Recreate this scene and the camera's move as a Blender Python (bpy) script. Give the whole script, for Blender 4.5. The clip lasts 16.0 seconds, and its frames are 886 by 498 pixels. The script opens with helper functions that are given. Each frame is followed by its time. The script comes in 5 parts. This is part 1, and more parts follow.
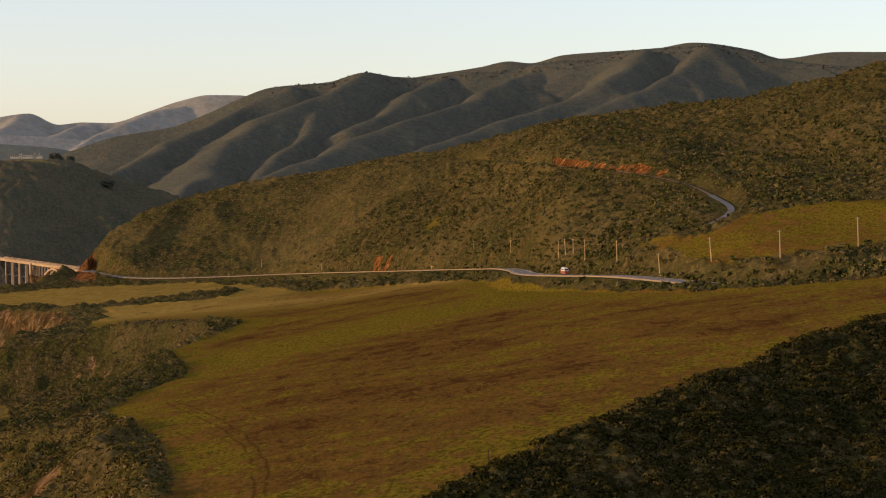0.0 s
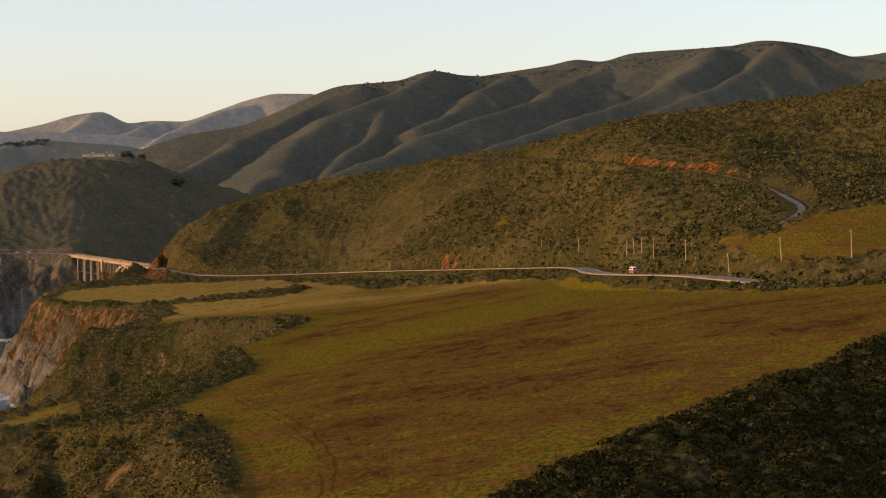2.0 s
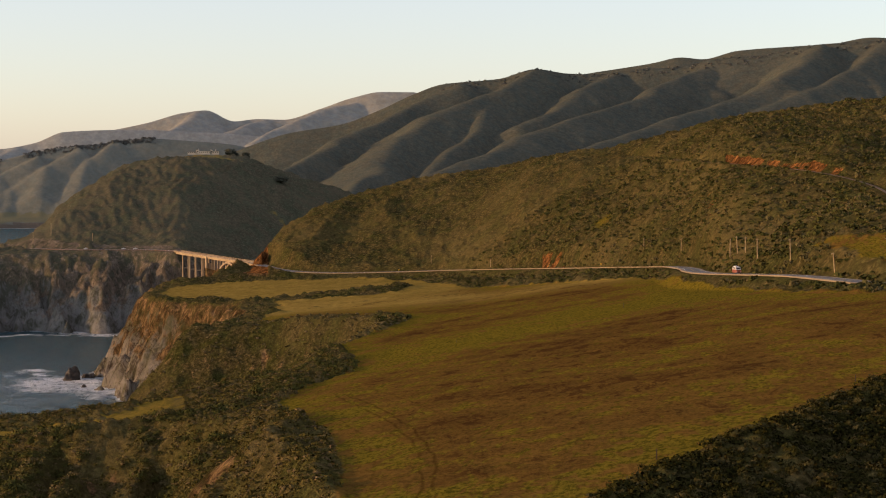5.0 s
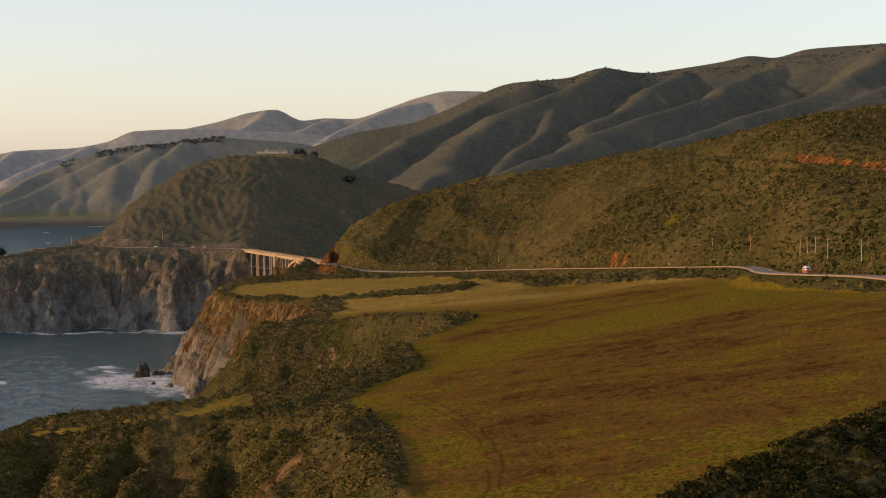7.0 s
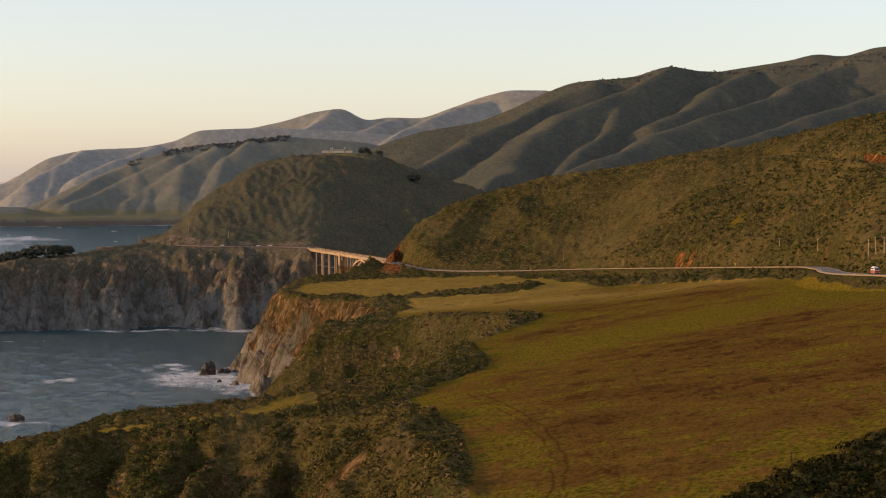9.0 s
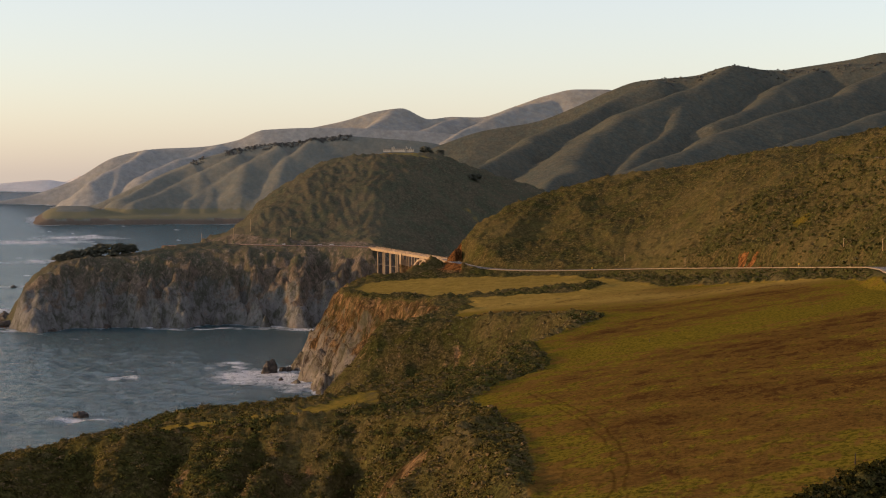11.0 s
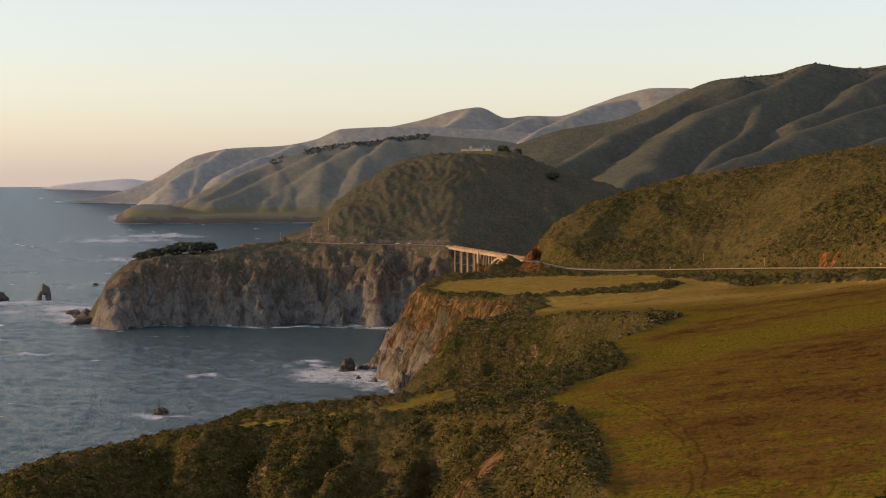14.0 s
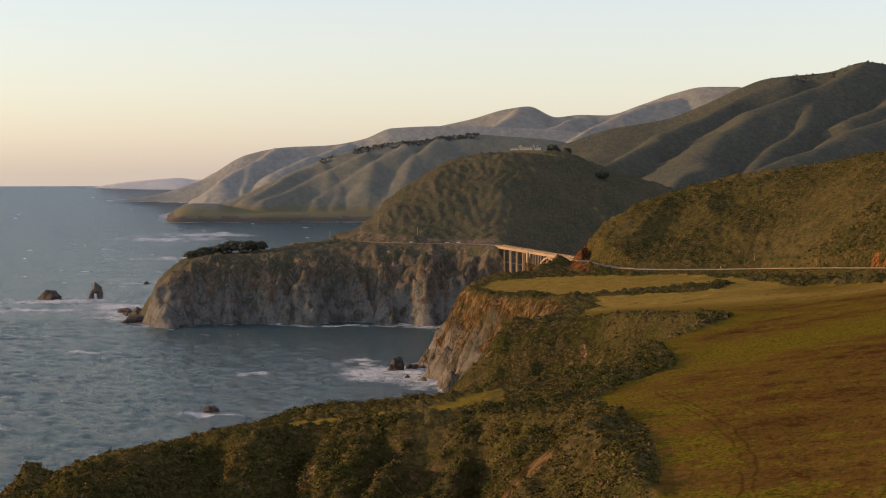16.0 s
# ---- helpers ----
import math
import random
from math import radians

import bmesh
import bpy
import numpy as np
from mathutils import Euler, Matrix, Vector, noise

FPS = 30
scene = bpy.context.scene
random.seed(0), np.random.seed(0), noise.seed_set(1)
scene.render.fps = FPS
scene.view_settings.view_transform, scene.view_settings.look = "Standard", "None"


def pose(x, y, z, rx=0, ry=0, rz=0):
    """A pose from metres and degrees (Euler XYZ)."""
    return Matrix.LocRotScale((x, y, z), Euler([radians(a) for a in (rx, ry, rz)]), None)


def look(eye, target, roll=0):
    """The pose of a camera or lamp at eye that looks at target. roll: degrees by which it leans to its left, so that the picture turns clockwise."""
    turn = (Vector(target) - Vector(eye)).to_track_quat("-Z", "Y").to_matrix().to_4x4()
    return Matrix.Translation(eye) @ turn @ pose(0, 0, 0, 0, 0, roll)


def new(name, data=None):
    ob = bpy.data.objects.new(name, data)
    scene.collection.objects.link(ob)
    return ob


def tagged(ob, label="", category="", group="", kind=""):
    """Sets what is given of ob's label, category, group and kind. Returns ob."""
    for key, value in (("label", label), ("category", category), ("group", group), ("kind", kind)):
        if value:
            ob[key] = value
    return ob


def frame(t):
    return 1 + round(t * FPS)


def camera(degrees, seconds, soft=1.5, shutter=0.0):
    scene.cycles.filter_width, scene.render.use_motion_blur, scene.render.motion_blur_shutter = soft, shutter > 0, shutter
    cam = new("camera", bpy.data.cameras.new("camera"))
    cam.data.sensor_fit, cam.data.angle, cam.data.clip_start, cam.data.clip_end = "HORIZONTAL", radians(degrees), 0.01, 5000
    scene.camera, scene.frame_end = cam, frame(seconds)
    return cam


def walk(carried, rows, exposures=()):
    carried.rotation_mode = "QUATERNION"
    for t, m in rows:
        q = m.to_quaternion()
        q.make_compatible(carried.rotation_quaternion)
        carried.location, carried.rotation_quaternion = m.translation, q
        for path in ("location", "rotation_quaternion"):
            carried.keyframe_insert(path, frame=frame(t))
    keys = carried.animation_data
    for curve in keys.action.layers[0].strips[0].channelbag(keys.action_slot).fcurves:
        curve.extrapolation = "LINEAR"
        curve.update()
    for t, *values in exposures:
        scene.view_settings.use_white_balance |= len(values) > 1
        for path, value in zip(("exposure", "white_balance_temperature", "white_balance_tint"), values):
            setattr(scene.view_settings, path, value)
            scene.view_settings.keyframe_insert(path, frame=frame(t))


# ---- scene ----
EYE = 156.0                       # height of the lens over the sea
cam = camera(30.6, 16.0, soft=1.1)
# seconds, heading (left of +y), pitch, lean: the camera pans on a tripod
TURNS = [
    (0.0, -0.000, -2.445, 0.378),
    (0.5, 0.579, -2.455, 0.351),
    (1.0, 1.181, -2.465, 0.325),
    (1.5, 1.810, -2.475, 0.301),
    (2.0, 2.408, -2.484, 0.278),
    (2.5, 3.035, -2.493, 0.255),
    (3.0, 3.644, -2.501, 0.234),
    (5.5, 6.594, -2.539, 0.145),
    (6.0, 7.202, -2.545, 0.131),
    (6.5, 7.797, -2.552, 0.117),
    (7.0, 8.384, -2.558, 0.104),
    (7.5, 8.968, -2.564, 0.092),
    (8.0, 9.559, -2.570, 0.081),
    (8.5, 10.122, -2.576, 0.071),
    (9.0, 10.668, -2.582, 0.062),
    (11.5, 13.337, -2.611, 0.028),
    (12.0, 13.817, -2.616, 0.024),
    (12.5, 14.274, -2.622, 0.020),
    (13.0, 14.710, -2.628, 0.017),
    (13.5, 15.138, -2.634, 0.014),
    (14.0, 15.570, -2.641, 0.013),
    (14.5, 16.002, -2.647, 0.011),
    (15.0, 16.451, -2.654, 0.011),
    (15.5, 16.882, -2.661, 0.011),
    (16.0, 17.315, -2.668, 0.011),
]
walk(cam, [(t, pose(0.4, 0.3, EYE, 90 + pitch, lean, yaw)) for t, yaw, pitch, lean in TURNS])

# ---- world, sun, exposure ----
SUN_LEFT, SUN_UP = 107.0, 9.0      # bearing left of +y and height of the low sun
world = bpy.data.worlds.new("evening_sky")
scene.world = world
world.use_nodes = True
wn = world.node_tree.nodes
sky = wn.new("ShaderNodeTexSky")
sky.sky_type = "NISHITA"
sky.sun_disc = False
sky.sun_elevation = radians(SUN_UP)
sky.sun_rotation = radians(-SUN_LEFT)
sky.altitude = 150
sky.air_density, sky.dust_density, sky.ozone_density = 1.0, 1.2, 2.0
veil = wn.new("ShaderNodeMix")     # sea haze pales the whole sky
veil.data_type = "RGBA"
veil.inputs[0].default_value = 0.4
veil.inputs[7].default_value = (3.2, 2.58, 2.62, 1)
world.node_tree.links.new(sky.outputs[0], veil.inputs[6])
world.node_tree.links.new(veil.outputs[2], wn["Background"].inputs[0])
wn["Background"].inputs[1].default_value = 0.156
sun = new("sun", bpy.data.lights.new("sun", "SUN"))
sun.data.energy, sun.data.angle, sun.data.color = 2.0, radians(0.6), (1.0, 0.56, 0.26)
sun_way = Vector((-math.sin(radians(SUN_LEFT)) * math.cos(radians(SUN_UP)), math.cos(radians(SUN_LEFT)) * math.cos(radians(SUN_UP)), math.sin(radians(SUN_UP))))
sun.matrix_world = look(sun_way * 500, (0, 0, 0))
scene.view_settings.exposure = 1.0


# ---- materials ----
def nodes_of(name):
    m = bpy.data.materials.new(name)
    m.use_nodes = True
    return m, m.node_tree.nodes, m.node_tree.links, m.node_tree.nodes["Principled BSDF"]


class Net:
    """Short hand for building a node tree."""

    def __init__(self, name, rough=0.9, spec=0.2):
        self.m, self.n, self.l, self.p = nodes_of(name)
        self.p.inputs["Roughness"].default_value = rough
        self.p.inputs["Specular IOR Level"].default_value = spec
        self.geo = self.n.new("ShaderNodeNewGeometry").outputs["Position"]

    def put(self, socket, value):
        if hasattr(value, "is_output"):
            self.l.new(value, socket)
        elif isinstance(value, tuple) and len(value) == 3 and socket.type == "RGBA":
            socket.default_value = (*value, 1)
        else:
            socket.default_value = value

    def math(self, op, a, b=0.0, clamp=False):
        k = self.n.new("ShaderNodeMath")
        k.operation, k.use_clamp = op, clamp
        self.put(k.inputs[0], a), self.put(k.inputs[1], b)
        return k.outputs[0]

    def stretch(self, scale, turn=0.0, tilt=0.0):
        k = self.n.new("ShaderNodeMapping")
        k.inputs["Scale"].default_value = scale
        k.inputs["Rotation"].default_value = (0, radians(tilt), radians(turn))
        self.l.new(self.geo, k.inputs["Vector"])
        return k.outputs[0]

    def noise(self, scale, detail=4.0, rough=0.55, vector=None, distort=0.0):
        k = self.n.new("ShaderNodeTexNoise")
        self.l.new(vector or self.geo, k.inputs["Vector"])
        for key, v in (("Scale", scale), ("Detail", detail), ("Roughness", rough), ("Distortion", distort)):
            k.inputs[key].default_value = v
        return k.outputs["Fac"]

    def cells(self, scale, vector=None, out="Distance"):
        k = self.n.new("ShaderNodeTexVoronoi")
        self.l.new(vector or self.geo, k.inputs["Vector"])
        k.inputs["Scale"].default_value = scale
        return k.outputs[out]

    def span(self, v, lo, hi, a=0.0, b=1.0):
        k = self.n.new("ShaderNodeMapRange")
        self.l.new(v, k.inputs[0])
        for i, q in zip((1, 2, 3, 4), (lo, hi, a, b)):
            k.inputs[i].default_value = q
        return k.outputs[0]

    def mix(self, f, a, b):
        k = self.n.new("ShaderNodeMix")
        k.data_type = "RGBA"
        self.put(k.inputs[0], f), self.put(k.inputs[6], a), self.put(k.inputs[7], b)
        return k.outputs[2]

    def ramp(self, f, *stops):
        k = self.n.new("ShaderNodeValToRGB")
        while len(k.color_ramp.elements) < len(stops):
            k.color_ramp.elements.new(0.5)
        for e, (at, c) in zip(k.color_ramp.elements, stops):
            e.position, e.color = at, (*c, 1)
        self.put(k.inputs[0], f)
        return k.outputs[0]

    def attr(self, name):
        k = self.n.new("ShaderNodeAttribute")
        k.attribute_name = name
        return k.outputs["Fac"]

    def rand(self):
        return self.n.new("ShaderNodeNewGeometry").outputs["Random Per Island"]

    def bump(self, h, strength, dist):
        k = self.n.new("ShaderNodeBump")
        k.inputs["Strength"].default_value, k.inputs["Distance"].default_value = strength, dist
        self.l.new(h, k.inputs["Height"])
        self.l.new(k.outputs[0], self.p.inputs["Normal"])

    def done(self, colour):
        self.put(self.p.inputs["Base Color"], colour)
        return self.m


def plain(name, colour, rough=0.7, metal=0.0, spec=0.3, vary=0.25, size=1.5):
    k = Net(name, rough, spec)
    k.p.inputs["Metallic"].default_value = metal
    dark = tuple(c * (1 - vary) for c in colour)
    return k.done(k.mix(k.span(k.noise(size, 5), 0.3, 0.7), dark, colour))


def land_material(name, scrub, green, soil, rock=None, dry=((0.048, 0.024, 0.007), (0.145, 0.082, 0.018)), meadow=((0.046, 0.04, 0.005), (0.158, 0.112, 0.014)), grain=0.3, relief=0.7, contrast=1.0):
    """Scrub, meadow and bare earth or rock, mixed by the covers that the terrain carries."""
    k = Net(name, 1.0, 0.0)
    big, mid, fine = k.noise(0.012, 5), k.noise(0.06, 5, 0.62), k.noise(grain * 2.2, 5, 0.7)
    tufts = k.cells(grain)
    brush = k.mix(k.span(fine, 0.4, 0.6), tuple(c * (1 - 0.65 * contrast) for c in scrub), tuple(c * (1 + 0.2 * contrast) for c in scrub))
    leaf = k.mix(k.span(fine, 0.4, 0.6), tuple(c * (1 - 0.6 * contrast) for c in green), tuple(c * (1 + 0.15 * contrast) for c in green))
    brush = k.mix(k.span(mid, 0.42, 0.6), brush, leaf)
    # Shade between the tufts is painted in: colour darkens towards cell edges.
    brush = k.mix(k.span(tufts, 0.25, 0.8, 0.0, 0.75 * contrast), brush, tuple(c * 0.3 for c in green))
    brush = k.mix(k.span(big, 0.45, 0.7, 0.0, 0.45 * contrast), brush, tuple(c * 1.3 for c in scrub))
    streak = k.noise(0.15, 9, 0.78, k.stretch((1.5, 0.6, 1.0), -12), 0.6)
    blot = k.noise(0.03, 8, 0.72)
    tuft = k.noise(0.7, 6, 0.8, k.stretch((1.5, 0.7, 1.0), 8))
    lush = k.mix(k.span(tuft, 0.41, 0.59), *meadow)
    brown = k.mix(k.span(k.math("ADD", k.math("MULTIPLY", streak, 0.5), k.math("MULTIPLY", tuft, 0.5)), 0.41, 0.59), *dry)
    mixed = k.math("ADD", k.math("MULTIPLY", k.math("SUBTRACT", streak, 0.5), 5.0), k.math("MULTIPLY", k.math("SUBTRACT", blot, 0.5), 3.6))
    grass = k.mix(k.span(k.math("ADD", k.attr("dry"), mixed), 0.22, 0.6), lush, brown)
    grass = k.mix(k.math("MULTIPLY", k.span(tuft, 0.55, 0.72), 0.65), grass, tuple(c * 0.5 for c in dry[0]))
    straw = k.mix(k.span(streak, 0.3, 0.7), (0.13, 0.086, 0.02), (0.29, 0.192, 0.045))
    grass = k.mix(k.math("MULTIPLY", k.attr("straw"), k.span(mid, 0.25, 0.55, 0.4, 1.0), True), grass, straw)
    scorch = k.math("ADD", k.math("MULTIPLY", streak, 0.6), k.math("MULTIPLY", blot, 0.4))
    grass = k.mix(k.math("MULTIPLY", k.span(scorch, 0.515, 0.555), k.span(k.attr("dry"), 0.3, 0.7, 0.0, 0.75)), grass, (0.03, 0.012, 0.005))
    worn = k.math("ADD", k.attr("margin"), k.math("MULTIPLY", k.math("SUBTRACT", k.noise(0.06, 3), 0.5), 3.0))
    for at, deep in ((1.2, 0.5), (9.0, 0.25)):
        rut = k.span(k.math("ABSOLUTE", k.math("SUBTRACT", worn, at)), 0.1, 0.45, deep, 0.0)
        grass = k.mix(k.math("MULTIPLY", rut, k.span(streak, 0.42, 0.5)), grass, (0.025, 0.014, 0.003))
    rocky = k.stretch((0.1, 0.1, 0.05), 10, 32)
    crack = k.noise(1.6, 8, 0.76, rocky, 1.2)
    vein = k.noise(0.16, 9, 0.78, k.stretch((1, 1, 0.55), 30, -25), 0.5)
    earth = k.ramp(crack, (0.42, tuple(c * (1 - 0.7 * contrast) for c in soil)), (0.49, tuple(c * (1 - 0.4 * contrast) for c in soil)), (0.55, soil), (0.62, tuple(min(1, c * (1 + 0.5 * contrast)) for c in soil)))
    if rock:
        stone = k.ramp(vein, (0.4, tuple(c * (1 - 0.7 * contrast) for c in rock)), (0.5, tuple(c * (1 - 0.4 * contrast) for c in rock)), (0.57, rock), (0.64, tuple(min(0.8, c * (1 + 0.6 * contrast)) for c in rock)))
        low = k.n.new("ShaderNodeSeparateXYZ")
        k.l.new(k.geo, low.inputs[0])
        level = k.math("ADD", k.span(low.outputs[2], 10, 62, 1.0, 0.0), k.math("MULTIPLY", k.math("SUBTRACT", mid, 0.5), 3.0))
        earth = k.mix(k.span(level, 0.35, 0.65), earth, stone)
        earth = k.mix(k.span(k.math("ADD", vein, k.math("MULTIPLY", mid, 0.5)), 0.7, 0.85, 0.0, 0.85), earth, tuple(c * 0.6 for c in green))
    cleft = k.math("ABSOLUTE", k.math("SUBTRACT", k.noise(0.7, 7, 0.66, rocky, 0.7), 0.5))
    # Clefts get their inner shade as dark colour, besides the bump below.
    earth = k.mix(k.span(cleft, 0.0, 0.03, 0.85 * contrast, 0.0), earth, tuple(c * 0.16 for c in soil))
    edge = k.math("MULTIPLY", k.math("SUBTRACT", mid, 0.5), 1.3)
    cover = k.mix(k.span(k.math("ADD", k.attr("grass"), edge), 0.4, 0.6), brush, grass)
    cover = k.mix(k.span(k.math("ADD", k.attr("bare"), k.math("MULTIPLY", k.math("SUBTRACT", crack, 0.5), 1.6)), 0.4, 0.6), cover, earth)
    height = k.math("ADD", k.math("ADD", k.math("MULTIPLY", fine, k.span(k.attr("grass"), 0.3, 0.6, 0.8, 0.12)), k.math("MULTIPLY", tuft, 0.08)), k.math("ADD", k.math("MULTIPLY", mid, 1.5), k.math("MULTIPLY", k.math("ADD", crack, k.span(cleft, 0.0, 0.06, 0.0, 0.35)), k.math("MULTIPLY", k.attr("bare"), 3.5))))
    k.bump(height, relief, 1.6)
    return k.done(cover)


# ---- terrain: bearings in degrees left of +y, ranges and heights in metres ----
def hashed(i, j, seed):
    h = (i * 374761393 + j * 668265263 + seed * 1442695041) & 0xFFFFFFFF
    h = ((h ^ (h >> 13)) * 1274126177) & 0xFFFFFFFF
    return ((h ^ (h >> 16)) & 0xFFFF) / 65535.0


def value_noise(x, y, seed=0):
    i, j = np.floor(x).astype(np.int64), np.floor(y).astype(np.int64)
    u, v = x - i, y - j
    u, v = u * u * (3 - 2 * u), v * v * (3 - 2 * v)
    a, b = hashed(i, j, seed), hashed(i + 1, j, seed)
    c, d = hashed(i, j + 1, seed), hashed(i + 1, j + 1, seed)
    return (a * (1 - u) + b * u) * (1 - v) + (c * (1 - u) + d * u) * v - 0.5


def fbm(x, y, size, octaves=4, seed=0, gain=0.5):
    total, amp = 0.0, 1.0
    for o in range(octaves):
        total = total + amp * value_noise(x / size * 2 ** o + 17.3 * o, y / size * 2 ** o - 9.1 * o, seed + o)
        amp *= gain
    return total


def ridged(x, y, size, octaves=4, seed=0):
    total, amp = 0.0, 1.0
    for o in range(octaves):
        total = total + amp * (0.5 - np.abs(value_noise(x / size * 2 ** o, y / size * 2 ** o, seed + o)) * 2)
        amp *= 0.5
    return total


def smooth(v, lo, hi):
    u = np.clip((v - lo) / (hi - lo), 0, 1)
    return u * u * (3 - 2 * u)


def by_bearing(az, rows, k):
    """Column k of rows (bearing, ...), carried smoothly along the bearing without overshooting."""
    rows = sorted(rows)
    x, y = np.array([q[0] for q in rows], float), np.array([q[k] for q in rows], float)
    h, d = np.diff(x), np.diff(y) / np.diff(x)
    m = np.zeros(len(x))
    for i in range(1, len(x) - 1):
        if d[i - 1] * d[i] > 0:
            w1, w2 = 2 * h[i] + h[i - 1], h[i] + 2 * h[i - 1]
            m[i] = (w1 + w2) / (w1 / d[i - 1] + w2 / d[i])
    q = np.clip(az, x[0], x[-1])
    i = np.clip(np.searchsorted(x, q, side="right") - 1, 0, len(h) - 1)
    u = (q - x[i]) / h[i]
    return (y[i] * (1 + 2 * u) * (1 - u) ** 2 + h[i] * m[i] * u * (1 - u) ** 2 + y[i + 1] * u * u * (3 - 2 * u) + h[i] * m[i + 1] * u * u * (u - 1))


def plan(az, r):
    a = np.radians(az)
    return -np.sin(a) * r, np.cos(a) * r


def edge_distance(x, y, pts, closed=True):
    """Distance to a line in plan, and whether inside it."""
    far = np.hypot(x, y) > 1900
    if far.any() and not far.all() and x.size > 5000:
        best, inside = np.full(x.shape, 1e3), np.zeros(x.shape, bool)
        best[~far], inside[~far] = edge_distance(x[~far], y[~far], pts, closed)
        return best, inside
    best, inside = np.full(x.shape, 1e9), np.zeros(x.shape, bool)
    n = len(pts)
    for i in range(n if closed else n - 1):
        (x0, y0), (x1, y1) = pts[i], pts[(i + 1) % n]
        dx, dy = x1 - x0, y1 - y0
        u = np.clip(((x - x0) * dx + (y - y0) * dy) / (dx * dx + dy * dy + 1e-9), 0, 1)
        best = np.minimum(best, np.hypot(x - x0 - u * dx, y - y0 - u * dy))
        if y0 != y1:
            cross = ((y0 <= y) != (y1 <= y)) & (x < x0 + (y - y0) * dx / dy)
            inside ^= cross
    return best, inside


def ring(rows):
    return [tuple(float(c) for c in plan(a, r)) for a, r in rows]


COAST = ring([(75, 40), (40, 75), (20, 120), (11.5, 180), (9.7, 228), (9.9, 260), (10.3, 303), (11.6, 364), (14, 408), (16, 436), (19, 438), (21.8, 450), (24, 446), (26, 458),
              (28.9, 441), (30.4, 412), (31.0, 418), (30.4, 434), (29.1, 468), (27, 490), (25, 504), (22, 522), (20.2, 523), (17, 517), (14, 530), (11, 540), (9.5, 548), (10.2, 620),
              (8.2, 715), (7.3, 775), (8, 800), (9, 828), (11, 860), (13, 878), (14.6, 885)])
MESA = ring([(14.6, 900), (13.6, 940), (12.9, 1000), (12.8, 1060), (13.2, 1110), (14, 1150), (15, 1180), (15.8, 1230), (16.15, 1290), (15.9, 1340), (15.2, 1380), (14.2, 1400), (13.4, 1420),
             (12.8, 1470), (12.5, 1520), (11, 1600), (8, 1750), (-60, 1750), (-120, 600), (180, 300), (120, 100)])
SHORE = COAST + MESA
RIM = ring([(8, 146), (1.34, 197), (-1.64, 217), (-4.3, 234), (-8.3, 269), (-12.1, 310), (-15.3, 346), (-25, 452)])
HILL_FOOT = [(40, 1600, 70), (14, 1500, 74), (12.5, 1372, 75), (9.6, 1352, 77), (5.7, 1290, 82), (1.7, 1100, 94.5), (-2.3, 860, 108.8), (-4, 700, 115), (-6.3, 612, 120), (-8.3, 560, 122), (-15.3, 520, 130), (-40, 500, 150)]
HILL_CREST = [(14.5, 1560, 40), (13.2, 1530, 62), (12.49, 1500, 84.5), (12.1, 1525, 95), (11.5, 1560, 108), (10.35, 1600, 124), (9, 1640, 138.5), (7.2, 1650, 152), (4.45, 1620, 164), (1.66, 1560, 178), (-1.14, 1480, 188.5),
              (-3.5, 1400, 199.5), (-6.7, 1320, 211), (-10.2, 1230, 215), (-12.5, 1200, 223), (-15.3, 1180, 237), (-25, 1150, 262), (-60, 1000, 280)]
HEAD_CLIFF = [(28.0, 1715, -2), (27.8, 1705, 2), (27.67, 1700, 14), (27.51, 1700, 30), (27.21, 1708, 42), (26.72, 1722, 53), (26.14, 1735, 62), (25.45, 1742, 68), (23.8, 1742, 70), (21, 1750, 76), (17.8, 1752, 80), (16.4, 1744, 80), (15.3, 1730, 79), (14, 1756, 68), (12, 1820, 62), (8, 1950, 60)]
HEAD_SEA = [(28.2, 1722), (27.8, 1692), (26.9, 1668), (25, 1690), (23, 1672), (21, 1698), (19, 1690), (17.8, 1662), (16.5, 1650), (15, 1660), (12, 1760), (8, 1850)]
HEAD_CREST = [(28.2, 1760, 3), (27, 1795, 46), (26, 1800, 63), (24, 1800, 70), (22.2, 1830, 74), (20.94, 1900, 82), (19.87, 1960, 101), (19.37, 2000, 120), (18.29, 2060, 147), (17.3, 2100, 166.5), (15.72, 2140, 180), (14.33, 2150, 186), (13.14, 2150, 183),
              (12.34, 2160, 172.5), (11.14, 2180, 157.5), (9.75, 2200, 142), (9.19, 2210, 132), (7, 2250, 100)]
TREE_RIDGE = [(29, -2.2), (27.2, -1.9), (26.4, -1.55), (25.3, -1.15), (23.5, -0.33), (22.2, 0.25), (20.8, 0.75), (19.3, 1.05), (17.7, 1.2), (16.3, 1.40), (15.1, 1.33), (13.5, 1.2), (12.5, 1.0), (8, 0.0)]
OUTER_RIDGE = [(30, -1.0), (27.7, -0.78), (25.8, -0.2), (24.2, 0.68), (22.9, 0.94), (21.3, 1.02), (20.1, 1.24), (19.1, 1.62), (16.9, 1.7), (14, 1.6), (9, 1.2)]
PEAKS = [(20, 0.4), (18.6, 1.45), (17.5, 1.67), (16.3, 1.93), (15.1, 2.27), (14.3, 2.37), (13.3, 1.99), (12.5, 2.07), (11.6, 2.05), (10.3, 2.43), (9.15, 2.82), (8.15, 3.02), (7.06, 3.01), (6.0, 2.6), (2, 2.2)]
